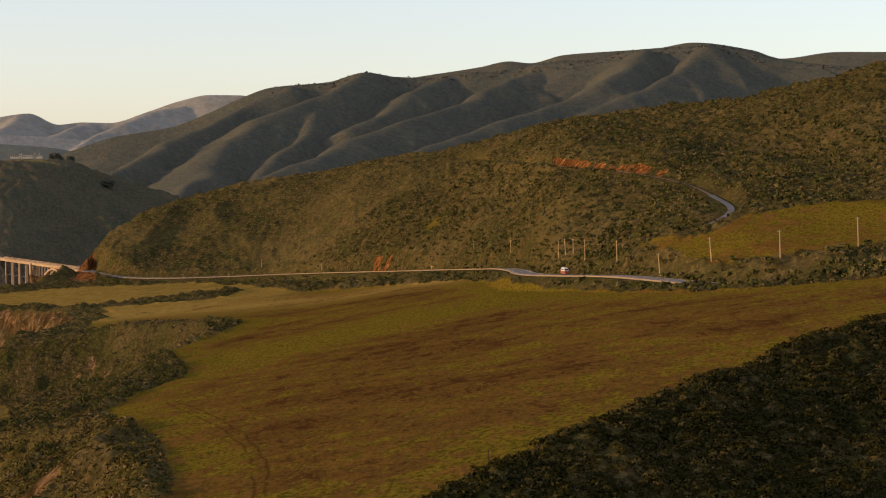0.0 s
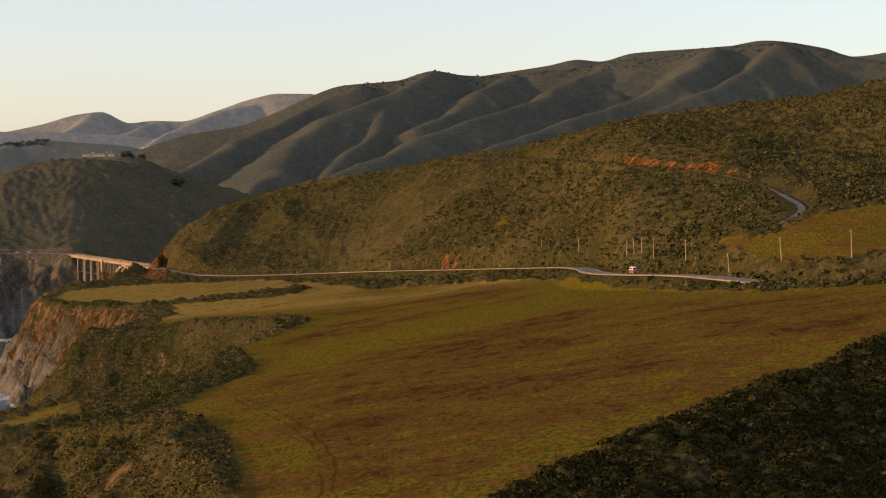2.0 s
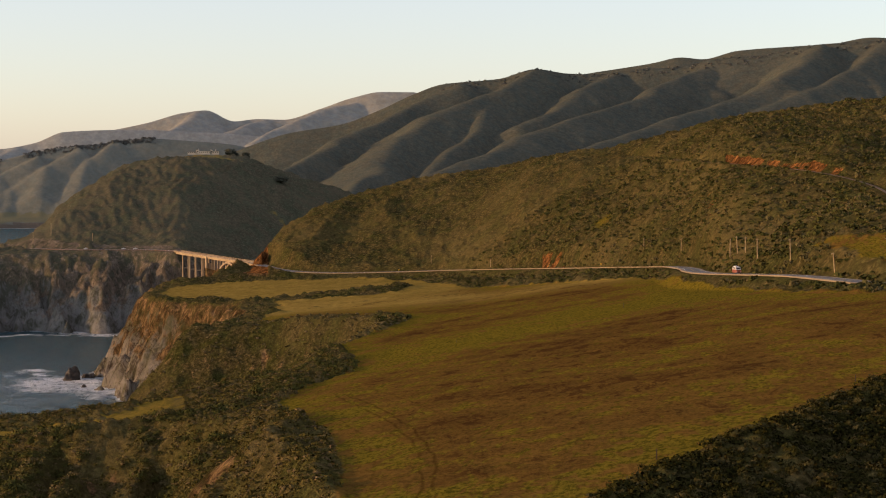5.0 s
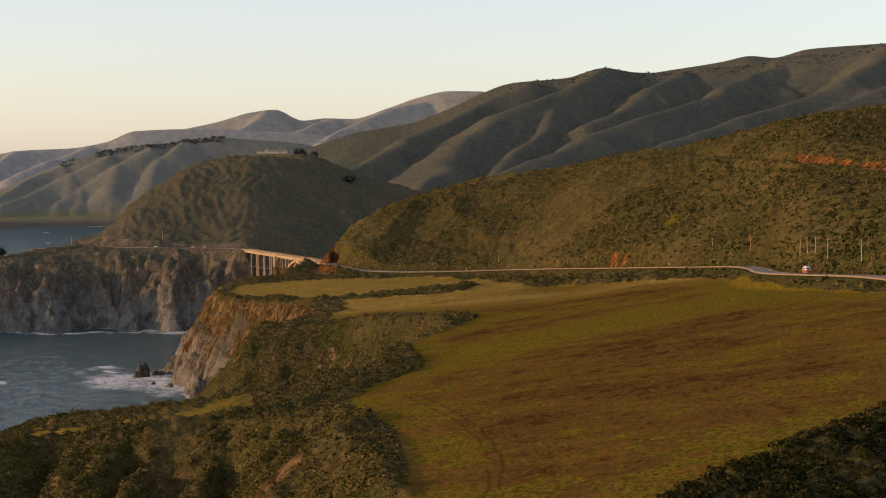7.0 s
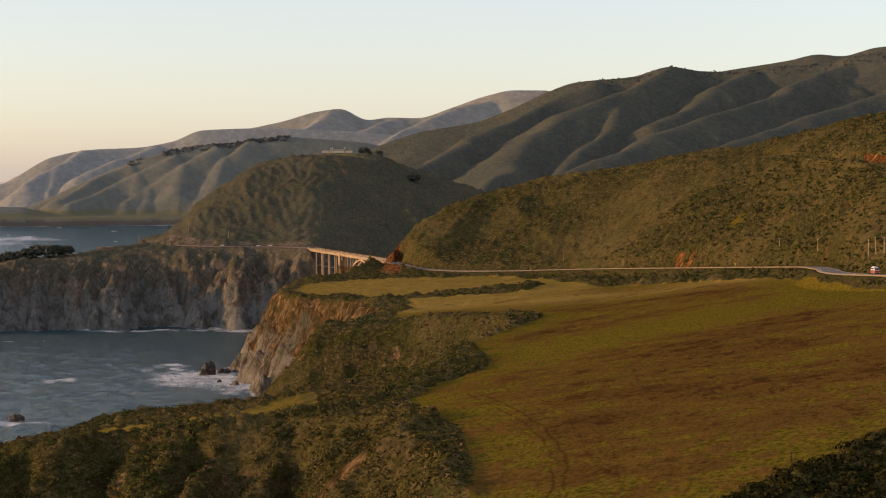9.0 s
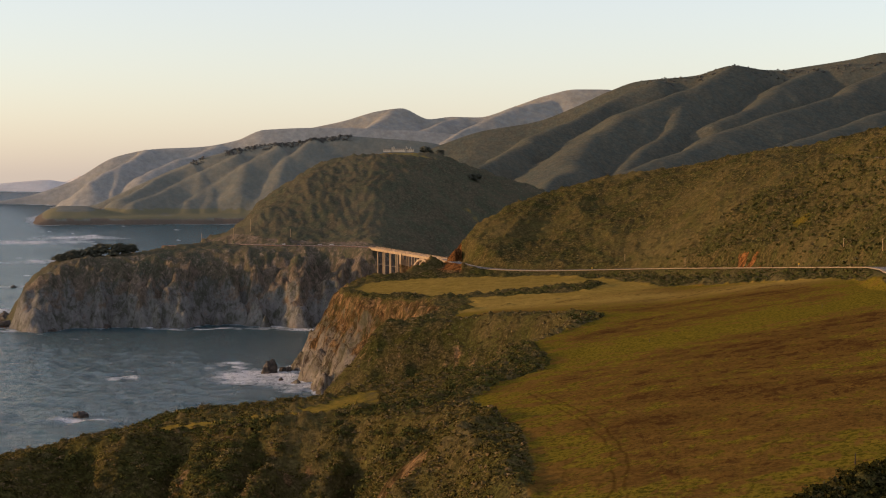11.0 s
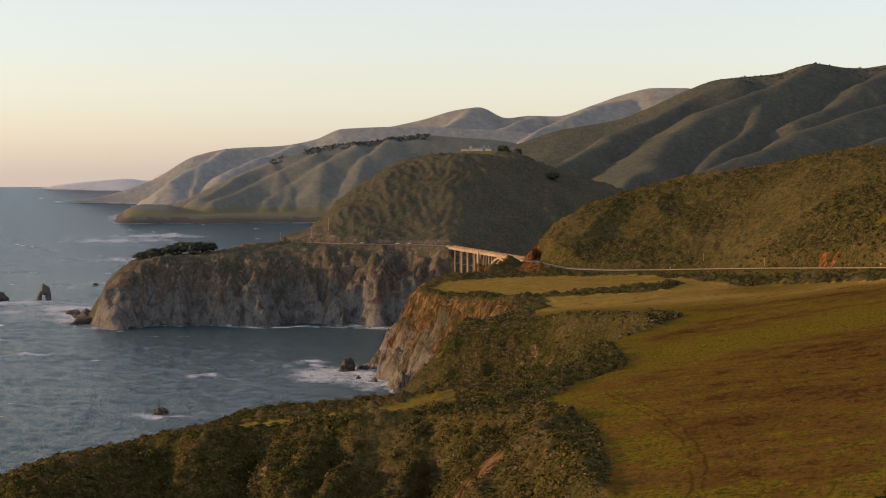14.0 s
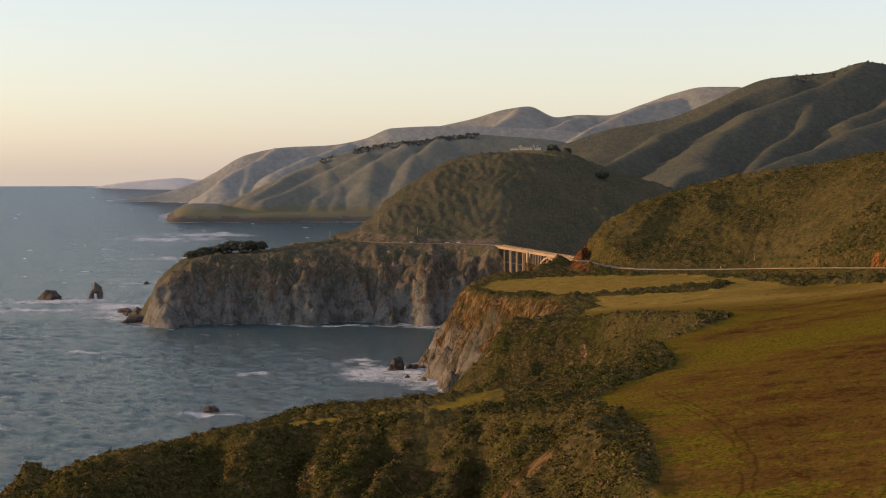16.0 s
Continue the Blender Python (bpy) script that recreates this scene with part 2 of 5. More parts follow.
MOUNTAIN = [(15, 0.3), (12.8, 1.11), (11.5, 1.54), (9.5, 1.89), (8.2, 2.38), (7, 2.93), (6, 3.27), (4, 3.46), (2.7, 3.79), (1.6, 3.63), (0.4, 3.59), (-0.95, 3.77), (-2.35, 3.82), (-3.5, 4.07), (-5.5, 4.22), (-6.9, 4.5), (-8.3, 4.57), (-9.4, 4.61),
            (-10.8, 4.35), (-12.1, 4.01), (-14, 3.78), (-20, 3.4), (-40, 3)]
FAR_RIDGE = [(3, 3.3), (0.8, 3.65), (-1.35, 3.97), (-2.35, 4.16), (-3.1, 4.09), (-4.3, 4.36), (-6.3, 4.48), (-7.5, 4.54), (-8.75, 4.72), (-10.8, 4.42), (-11.8, 4.11), (-13.6, 4.29), (-15.3, 4.25), (-30, 4)]
# crests of the spurs that run down from the mountain and the far hills: bearing, range, angle over the eye's level
MOUNT_SPURS = [
    [(2.82, 3240, 3.78), (3.97, 3100, 3.11), (6.13, 2920, 2.25), (7.21, 2800, 1.49), (8.28, 2650, 0.65), (9.35, 2450, -0.43)],
    [(2.82, 3240, 3.78), (4.21, 3050, 2.75), (4.61, 2850, 1.62), (5.91, 2680, 0.62), (7.5, 2500, -0.28)],
    [(-3.26, 3240, 3.9), (-2.47, 3150, 3.57), (-1.28, 3000, 2.85), (-0.08, 2900, 2.45), (1.08, 2800, 2.11), (3.05, 2650, 1.42), (5.05, 2500, 0.58), (6.75, 2400, -0.12), (8.3, 2350, -0.58)],
    [(-6.98, 3230, 4.5), (-6.14, 3080, 3.86), (-5.38, 2950, 3.38), (-3.45, 2780, 2.44), (-1.51, 2650, 1.88), (-0.34, 2550, 1.49), (1.62, 2420, 0.82), (3.51, 2300, 0.22)],
    [(-9.48, 3240, 4.57), (-8.14, 3060, 3.68), (-6.39, 2900, 2.93), (-4.83, 2750, 2.17), (-3.26, 2600, 1.49)],
    [(5.51, 3240, 3.3), (7.5, 3080, 2.2), (9.29, 2920, 1.4), (10.67, 2750, 0.5), (11.84, 2600, -0.2)],
    [(0.12, 3240, 3.6), (1.12, 3120, 3.1), (1.92, 2980, 2.31), (2.92, 2880, 1.82)]]
PEAK_SPURS = [[(14.53, 4670, 2.33), (15.13, 4560, 1.85), (15.77, 4470, 1.48), (16.33, 4400, 1.2)],
              [(8.98, 4660, 2.62), (10.04, 4600, 2.4), (10.85, 4530, 2.05), (11.98, 4450, 1.62), (12.84, 4380, 1.29)],
              [(12.44, 4660, 2.04), (13.53, 4560, 1.65), (14.53, 4470, 1.32)]]
SHORE_SPURS = [[(17.33, 4195, 1.3), (18.33, 4150, 0.66), (19.33, 4100, -0.24), (20.12, 4055, -0.85)],
               [(20.12, 4195, 0.76), (21.32, 4150, 0.15), (22.51, 4105, -0.45), (23.69, 4060, -0.89)],
               [(18.73, 4195, 1.05), (19.73, 4150, 0.46), (20.92, 4100, -0.34), (21.91, 4055, -0.84)],
               [(21.71, 4195, 0.4), (22.9, 4150, -0.15), (24.08, 4090, -0.75)]]
OUTER_SPURS = [[(20.92, 4440, 1.05), (21.91, 4360, 0.6), (23.1, 4290, 0.0)], [(22.9, 4440, 0.9), (23.89, 4370, 0.4), (25.06, 4300, -0.22)]]
CAPES = [(32, -1.2), (29.3, -0.42), (28.5, -0.3), (27.7, -0.22), (26.5, -0.14), (26, -0.2), (25.3, 0.04), (24, 0.05), (20, 0.0)]


HIGHWAY = [(15.35, 1712, 80.2), (12.7, 1501, 78.3), (12.3, 1455, 77.3), (11.85, 1412, 76.5), (11.3, 1384, 76.2), (10.7, 1368, 76.2), (9.6, 1350, 76.5), (7.6, 1325, 78.8), (5.67, 1290, 82), (3.7, 1200, 88), (1.69, 1100, 94.2), (-0.3, 980, 101.6), (-2.2, 868, 108.3), (-2.75, 800, 110.8),
           (-2.8, 745, 113), (-3.3, 695, 114.9), (-4.6, 650, 117.3), (-6.3, 602, 120), (-8.27, 550, 121.4), (-9.6, 535, 121), (-12, 508, 122), (-16, 495, 126), (-24, 500, 134)]

SIDE_ROAD = [(-9.24, 640, 137.2), (-9.92, 645, 139.7), (-10.25, 662, 142.6), (-10.02, 692, 145), (-9.53, 722, 147.5), (-9.3, 764, 149.2), (-8.85, 798, 152.2), (-7.68, 834, 156.7), (-6.5, 868, 159.6),
             (-5.31, 965, 161.7), (-4.32, 1022, 163.9), (-2.93, 1119, 166.8), (-1.54, 1262, 170.5), (-0.3, 1400, 174)]
NORTH_ROAD = [(15.3, 1712, 80.1), (16.39, 1746, 80.4), (17.8, 1757, 80), (19, 1768, 80.4), (20.2, 1812, 80), (21.4, 1850, 77), (22.6, 1920, 74)]


def road_line(rows, gap=6.0):
    """A road's centre line, closely stepped and rounded."""
    a = np.array([(*plan(q[0], q[1]), q[2]) for q in rows])
    s = np.concatenate([[0], np.cumsum(np.hypot(*np.diff(a[:, :2], axis=0).T))])
    n = np.arange(0, s[-1], gap)
    p = np.stack([np.interp(n, s, a[:, c]) for c in range(3)], 1)
    for _ in range(10):
        p[1:-1] = 0.25 * p[:-2] + 0.5 * p[1:-1] + 0.25 * p[2:]
    return p


def by_road(x, y, line, reach=45.0):
    """Distance to a road in plan, and the road's height there; far when beyond reach."""
    shape, x, y = x.shape, x.ravel(), y.ravel()
    best, high = np.full(x.shape, 1e9), np.zeros(x.shape)
    for c in range(0, len(line) - 1, 12):
        few = line[c:c + 13]
        (x0, y0), (x1, y1) = few[:, :2].min(0) - reach, few[:, :2].max(0) + reach
        at = np.nonzero((x > x0) & (x < x1) & (y > y0) & (y < y1))[0]
        if not len(at):
            continue
        qx, qy, b, h = x[at], y[at], best[at], high[at]
        for p, q in zip(few[:-1], few[1:]):
            dx, dy = q[0] - p[0], q[1] - p[1]
            u = np.clip(((qx - p[0]) * dx + (qy - p[1]) * dy) / (dx * dx + dy * dy), 0, 1)
            d = np.hypot(qx - p[0] - u * dx, qy - p[1] - u * dy)
            near = d < b
            b, h = np.where(near, d, b), np.where(near, p[2] + u * (q[2] - p[2]), h)
        best[at], high[at] = b, h
    return best.reshape(shape), high.reshape(shape)


def sea_level(r):
    """The sea sheet lies level, and far out it lifts so as to meet the horizon inside the lens's reach."""
    return np.where(r < 2600, 0.0, EYE - r * (0.06 - 2.35e-5 * (np.minimum(r, 4850) - 2600)))


def terrace(x, y):
    left = np.clip(-78 - x, 0, None)
    s = np.interp(y, [0, 520, 700, 860, 1010, 1250, 1330, 1500], [0.148, 0.148, 0.1, 0.1, 0.085, 0.0525, 0.03, 0.02])
    return 120.1 - 0.0229 * y + np.interp(y, [0, 900, 1300], [0.165, 0.16, 0.15]) * np.clip(x, -78, 160) - s * left


def ridge(az, r, at, el, front, back, rough=0.0, seed=0, x=0, y=0, lean=0.0175, wide=3.0):
    """A ridge whose crest stands at a range and an angle over the eye's level, with spurs that run down its face."""
    z = EYE + np.tan(np.radians(el)) * at
    d = r - at
    z = np.where(d < 0, z + d * front, z - d * back)
    if rough:
        away = smooth(-d, 0, 170)
        s = az + lean * d + 0.5 * fbm(x, y, 260, 2, seed + 9)
        spurs = 0.0
        for o, (w, k) in enumerate(((wide, 1.0), (wide * 0.43, 0.45), (wide * 0.2, 0.08))):
            spurs = spurs + k * (0.5 - 2 * np.abs(value_noise(s / w, d / 900.0, seed + o)))
        z = z + rough * away * (spurs - 0.25) + 0.07 * rough * away * (ridged(x, y, 150, 2, seed + 5) - 0.35)
    return z


def spines(x, y, near, lines, slope, blunt, seed):
    """Land that falls away on both sides of ridge lines, with small gullies across their flanks."""
    z = np.full(x.shape, -99.0)
    px, py = x[near], y[near]
    if not px.size:
        return z
    top = np.full(px.shape, -99.0)
    wx, wy = px + 40 * fbm(px, py, 170, 3, seed), py + 40 * fbm(px, py, 170, 3, seed + 7)
    for rows in lines:
        pts = [(*plan(a, q), EYE + math.tan(math.radians(e)) * q) for a, q, e in rows]
        for (x0, y0, z0), (x1, y1, z1) in zip(pts[:-1], pts[1:]):
            dx, dy = x1 - x0, y1 - y0
            u = np.clip(((wx - x0) * dx + (wy - y0) * dy) / (dx * dx + dy * dy), 0, 1)
            d = np.hypot(wx - x0 - u * dx, wy - y0 - u * dy)
            gully = 0.16 * np.clip(d - 10, 0, 90) * (ridged(px, py, 75, 2, seed + 3) - 0.5)
            top = np.maximum(top, z0 + u * (z1 - z0) - slope * (np.sqrt(d * d + blunt * blunt) - blunt) + gully)
    z[near] = top
    return z


def terrain(az, r):
    """Heights, and which land each point belongs to, and its covers."""
    x, y = plan(az, r)
    low = -12.0 + sea_level(r)
    # terrace, coves and cliffs
    d, inside = edge_distance(x, y, SHORE)
    wob = 9 * fbm(x, y, 45, 4, 3) + 14 * fbm(x, y, 120, 2, 8) * smooth(r, 250, 500) * (1 - 0.7 * smooth(r, 560, 640) * smooth(r, 960, 900))
    ribs = 9 * (ridged(x, y, 34, 3, 25) - 0.35) * smooth(r, 960, 1060) * smooth(r, 1420, 1380) + 15 * (ridged(x, y, 46, 3, 27) - 0.35) * smooth(r, 230, 320) * smooth(r, 560, 500) * smooth(np.where(inside, -d, d), -6, 12)
    # ribs that run slantwise down the faces of the bluffs
    across, down = 0.85 * x - 0.52 * y + 12 * fbm(x, y, 40, 2, 26), 0.52 * x + 0.85 * y
    comb = 0.5 - 2 * np.abs(value_noise(across / 17, down / 70, 28)) + 0.6 * (0.5 - 2 * np.abs(value_noise(across / 7, down / 30, 29)))
    out = np.where(inside, -d, d) + wob * smooth(r, 120, 300) + ribs
    steep = np.interp(r, [0, 560, 700, 930, 1000, 1200], [0.62, 0.62, 0.95, 0.95, 1.5, 1.75])
    gully = (ridged(x, y, 38, 4, 21) - 0.3) * np.clip(out, 0, 40) * np.interp(r, [560, 620, 930, 1000], [0.3, 0.1, 0.1, 0.8])
    drop = np.clip(out, 0, None) * steep * smooth(out, -2, np.where(r < 560, 6, 14)) + gully
    z = terrace(x, y) - drop + 0.8 * fbm(x, y, 60, 3, 5) + np.clip(out, 0, 18) * 0.75 * fbm(x, y, 13, 4, 23, 0.6) * smooth(r, 900, 1000)
    z = z + np.interp(r, [500, 600], [9, 4]) * comb * smooth(out, 1, 12) * smooth(r, 230, 320) * smooth(r, 960, 900)
    # gullies cut back into the near bluff
    for a_, deep_, wide_ in ((15.0, 11, 0.5), (19.2, 7, 0.42), (22.4, 6, 0.4), (25.4, 5, 0.35)):
        z = z - deep_ * np.exp(-((az - a_ - 0.03 * (440 - r) - 0.5 * fbm(x, y, 20, 2, 31)) / wide_) ** 2) * smooth(out, -3, 16) * smooth(r, 330, 380) * smooth(r, 470, 455)
    # a scrub bank stands over the field's seaward edge
    z = z + 3.2 * np.exp(-((out - 5) / 6.0) ** 2) * smooth(out, -3, 3) * smooth(r, 220, 250) * smooth(r, 430, 370) * smooth(az, 13.5, 12)
    # fine ledges and clefts in the mesa's rock face
    face_s = y + 0.35 * x + 10 * fbm(x, y, 45, 2, 35)
    rock_ribs = 0.5 - 2 * np.abs(value_noise(face_s / 24, x / 90, 36)) + 0.5 * (0.5 - 2 * np.abs(value_noise(face_s / 9, x / 40, 37))) + 0.25 * (ridged(x, y, 9, 2, 33) - 0.4)
    z = z + 10.0 * rock_ribs * smooth(out, 2, 14) * smooth(r, 960, 1020)
    # the ravine on the landward side of the camera
    dr, _ = edge_distance(x, y, RIM, False)
    rim_r = by_bearing(az, [(8, 146), (1.34, 197), (-1.64, 217), (-4.3, 234), (-8.3, 269), (-12.1, 310), (-15.3, 346), (-25, 452)], 1)
    ravine = np.where((r < rim_r) & (az < 8), dr, 0)
    z = z - 0.32 * np.clip(ravine, 0, 85) * smooth(ravine, 0, 6)
    # the knoll under the tripod
    z = np.maximum(z, 154.4 - 0.30 * r - 0.0006 * r * r)
    land = np.zeros(r.shape, int)
    # shoulders beside the end of the bridge
    for a_, r_, high, wide in ((13.35, 1452, 13, 17), (12.6, 1418, 4, 11), (13.75, 1425, 7, 14)):
        px_, py_ = plan(a_, r_)
        z = z + high * np.exp(-((x - px_) ** 2 + (y - py_) ** 2) / wide ** 2)
    # hillside
    fr, fz = by_bearing(az, HILL_FOOT, 1), by_bearing(az, HILL_FOOT, 2)
    cr, cz = by_bearing(az, HILL_CREST, 1), by_bearing(az, HILL_CREST, 2)
    u = np.clip((r - fr) / np.maximum(cr - fr, 10), 0, 1)
    bow = np.interp(az, [-9, 0], [0.92, 1.3])
    slope_z = fz + (cz - fz) * (1 - (1 - u) ** bow)
    folds = 26 * (ridged(x, y * 0.5, 190, 3, 40) - 0.35) * np.sin(np.pi * u) ** 0.8
    hill = np.where(r < cr, slope_z + folds * smooth(az, 13, 9), cz - (r - cr) * 0.35)
    hill = np.where((r < fr) | (az > 14.4), -99, hill)
    on = hill > z
    z, land = np.maximum(z, hill), np.where(on, 1, land)
    # headland beyond the bridge
    sr = by_bearing(az, HEAD_SEA, 1) + 34 * fbm(az * 30, az * 0, 30, 4, 51)
    kr, kz = by_bearing(az, HEAD_CLIFF, 1) + 14 * smooth(az, 15, 17), by_bearing(az, HEAD_CLIFF, 2)
    tr, tz = by_bearing(az, HEAD_CREST, 1), by_bearing(az, HEAD_CREST, 2)
    cl = np.clip((r - sr) / np.maximum(kr - sr, 8), -1, 1)
    arc = np.where(cl > 0, 1 - np.clip(1 - cl, 0, 1) ** 1.7, cl)
    lean_s = np.radians(az) * 1700 - 105 * cl + 18 * fbm(x, y, 60, 2, 65)
    butt = 0.5 - 2 * np.abs(value_noise(lean_s / 74, cl * 0.6, 66)) + 0.5 * (0.5 - 2 * np.abs(value_noise(lean_s / 27, cl * 2.2, 67))) + 0.25 * (0.5 - 2 * np.abs(value_noise(lean_s / 9, cl * 7, 68)))
    cliff = np.where(cl < 1, kz * (arc + 0.3 * butt * np.clip(1.1 - np.abs(2 * cl - 0.9), 0, 1) + (0.2 * (ridged(x + 0.3 * y, y, 40, 4, 61) - 0.45) + 0.4 * fbm(x, y, 14, 4, 63, 0.6)) * np.clip(1 - np.abs(cl), 0, 0.6) * 1.4), kz)
    up = np.clip((r - kr) / np.maximum(tr - kr, 10), 0, 1)
    head = np.where(r < kr, cliff, kz + (tz - kz) * np.sin(up * np.pi / 2) ** 1.1)
    head = head + 9 * (ridged(x, y, 190, 2, 71) - 0.35) * np.sin(np.pi * up) * smooth(az, 23, 19)
    head = np.where(r > tr, tz - (r - tr) * 0.4, head)
    head = np.where((az > 28.15) | (az < 6.5) | (cl < -0.6), -99, head)
    on = head > z
    z, land = np.maximum(z, head), np.where(on, 2, land)
    # the far coast and mountains
    shelf = np.where((az > 12) & (az < 28), sea_level(r) - 30 * smooth(az, 26.4, 27.6) - 20 * smooth(r, 3900, 3870) - 70 * smooth(r, 4060, 4300) + 15 * smooth(r, 3880, 3910) + 5 * fbm(x, y, 90, 4, 81) + 15 * smooth(az, 24.3, 25.3) * smooth(az, 27.0, 26.0) * smooth(r, 3880, 3990), -99)
    far = [(3, shelf)]
    far.append((3, np.where(az < 27.4, ridge(az, r, 4200.0, by_bearing(az, TREE_RIDGE, 1), 0.95, 0.5, 45, 91, x, y, 0.012, 2.2), -99)))
    far.append((3, spines(x, y, (r > 3850) & (r < 4215) & (az > 15) & (az < 26), SHORE_SPURS, 0.85, 14, 93)))
    far.append((4, np.where(az < 29, ridge(az, r, 4450.0, by_bearing(az, OUTER_RIDGE, 1), 0.95, 0.5, 40, 101, x, y, 0.012, 2.2), -99)))
    far.append((4, spines(x, y, (r > 4150) & (r < 4450) & (az > 18) & (az < 27), OUTER_SPURS, 0.7, 14, 103)))
    far.append((5, np.where(az < 20, ridge(az, r, 4680.0, by_bearing(az, PEAKS, 1), 1.0, 0.7, 60, 111, x, y, 0.012, 2.4), -99)))
    far.append((5, spines(x, y, (r > 4250) & (r < 4690) & (az > 6) & (az < 18), PEAK_SPURS, 0.7, 16, 113)))
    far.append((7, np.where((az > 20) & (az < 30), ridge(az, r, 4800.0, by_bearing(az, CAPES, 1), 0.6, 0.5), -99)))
    far.append((6, np.where(az < 16, ridge(az, r, 3250.0, by_bearing(az, MOUNTAIN, 1), 0.8, 0.4, 70, 121, x, y), -99)))
    far.append((6, spines(x, y, (r > 2200) & (r < 3250) & (az > -16) & (az < 15), MOUNT_SPURS, 0.62, 16, 131)))
    far.append((6, np.where(az < 3, ridge(az, r, 4600.0, by_bearing(az, FAR_RIDGE, 1), 0.6, 0.5), -99)))
    for k, q in far:
        on = q > z
        z, land = np.maximum(z, q), np.where(on, k, land)
    # roads are benched into the slopes
    road = np.full(r.shape, 1e9)
    lane = {}
    for key, line, half, bank in (("highway", HIGHWAY_LINE, 6.0, 16.0), ("side", SIDE_LINE, 3.0, 7.0), ("north", NORTH_LINE, 6.0, 16.0)):
        d, high = by_road(x, y, line)
        if key == "highway":
            d = np.where((r > 1470) & (az > 12.3), 1e9, d)
        over = z - high
        z = z + (high - 0.25 - z) * (1 - smooth(d, half, bank))
        lane[key], lane[key + "_over"] = d, over
    z = np.maximum(z, low)
    covers = cover_of(az, r, x, y, z, land, out, u, ravine, cl, kr, fr, lane)
    # low growth lifts the ground a little, unevenly
    scrub = np.clip(1 - covers['grass'] - covers['bare'] * 1.2, 0, 1) * smooth(np.minimum(lane['highway'], np.minimum(lane['side'] + 5, lane['north'])), 8, 17)
    tall = np.interp(r, [100, 400, 1000, 1700, 2600], [0.9, 1.2, 2.4, 3.0, 5])
    near_lumps = np.abs(fbm(x, y, 3.6, 2, 301)) * 2.6 + 1.6 * fbm(x, y, 14, 2, 303)
    far_lumps = np.abs(fbm(x, y, 6.5, 2, 311)) * 2.2 + 1.4 * fbm(x, y, 40, 2, 313)
    z = z + scrub * tall * np.where(r < 700, near_lumps, far_lumps) * (r < 2300) * smooth(r, 60, 150)
    return z, land, covers


FIELD = ring([(9.8, 205), (9.6, 247), (9.75, 289), (10.3, 339), (11.7, 400), (11.8, 420), (11.5, 440), (10.4, 479), (9.2, 508), (9.0, 555), (9.8, 640), (8.05, 715), (7.0, 785), (9.5, 850), (12.4, 905), (12.2, 965), (5.1, 1093), (1.7, 965), (-0.8, 870), (-1.6, 800),
              (-2.2, 720), (-2.8, 676), (-3.5, 644), (-4.3, 614), (-6.3, 552), (-8.3, 510), (-12.1, 472), (-15.3, 442), (-24, 450), (-24, 410), (-15.3, 352), (-12.1, 316), (-8.3, 275), (-4.3, 239), (-1.64, 221), (1.34, 201), (8, 148)])
PASTURE = ring([(15.5, 1222), (16.0, 1285), (15.5, 1332), (13, 1342), (9, 1326), (7.4, 1275), (6.2, 1200), (5.0, 1085), (8, 1035), (11.5, 975), (12.2, 990), (11.6, 1060), (12.2, 1110), (13.9, 1185)])
THICKET = ring([(13.2, 1120), (11.4, 1090), (9.2, 1090), (7.6, 1105), (7.0, 1150), (7.3, 1190), (9.2, 1195), (10.2, 1150), (12.5, 1150)])
UPLAND = ring([(-7.0, 634), (-8.3, 622), (-10.2, 620), (-12.1, 640), (-15.3, 655), (-30, 700), (-30, 560), (-15.3, 545), (-11.8, 552), (-8.7, 585)])
HIGHWAY_LINE, SIDE_LINE, NORTH_LINE = road_line(HIGHWAY), road_line(SIDE_ROAD), road_line(NORTH_ROAD)

RUTS = ring([(9.6, 420), (8.75, 383), (7.9, 345), (7.35, 322), (6.8, 295), (6.5, 270), (6.45, 245), (6.6, 205)])


def soft(x, y, pts, width):
    d, inside = edge_distance(x, y, pts)
    return 0.5 + 0.5 * np.clip(np.where(inside, d, -d) / width, -1, 1)


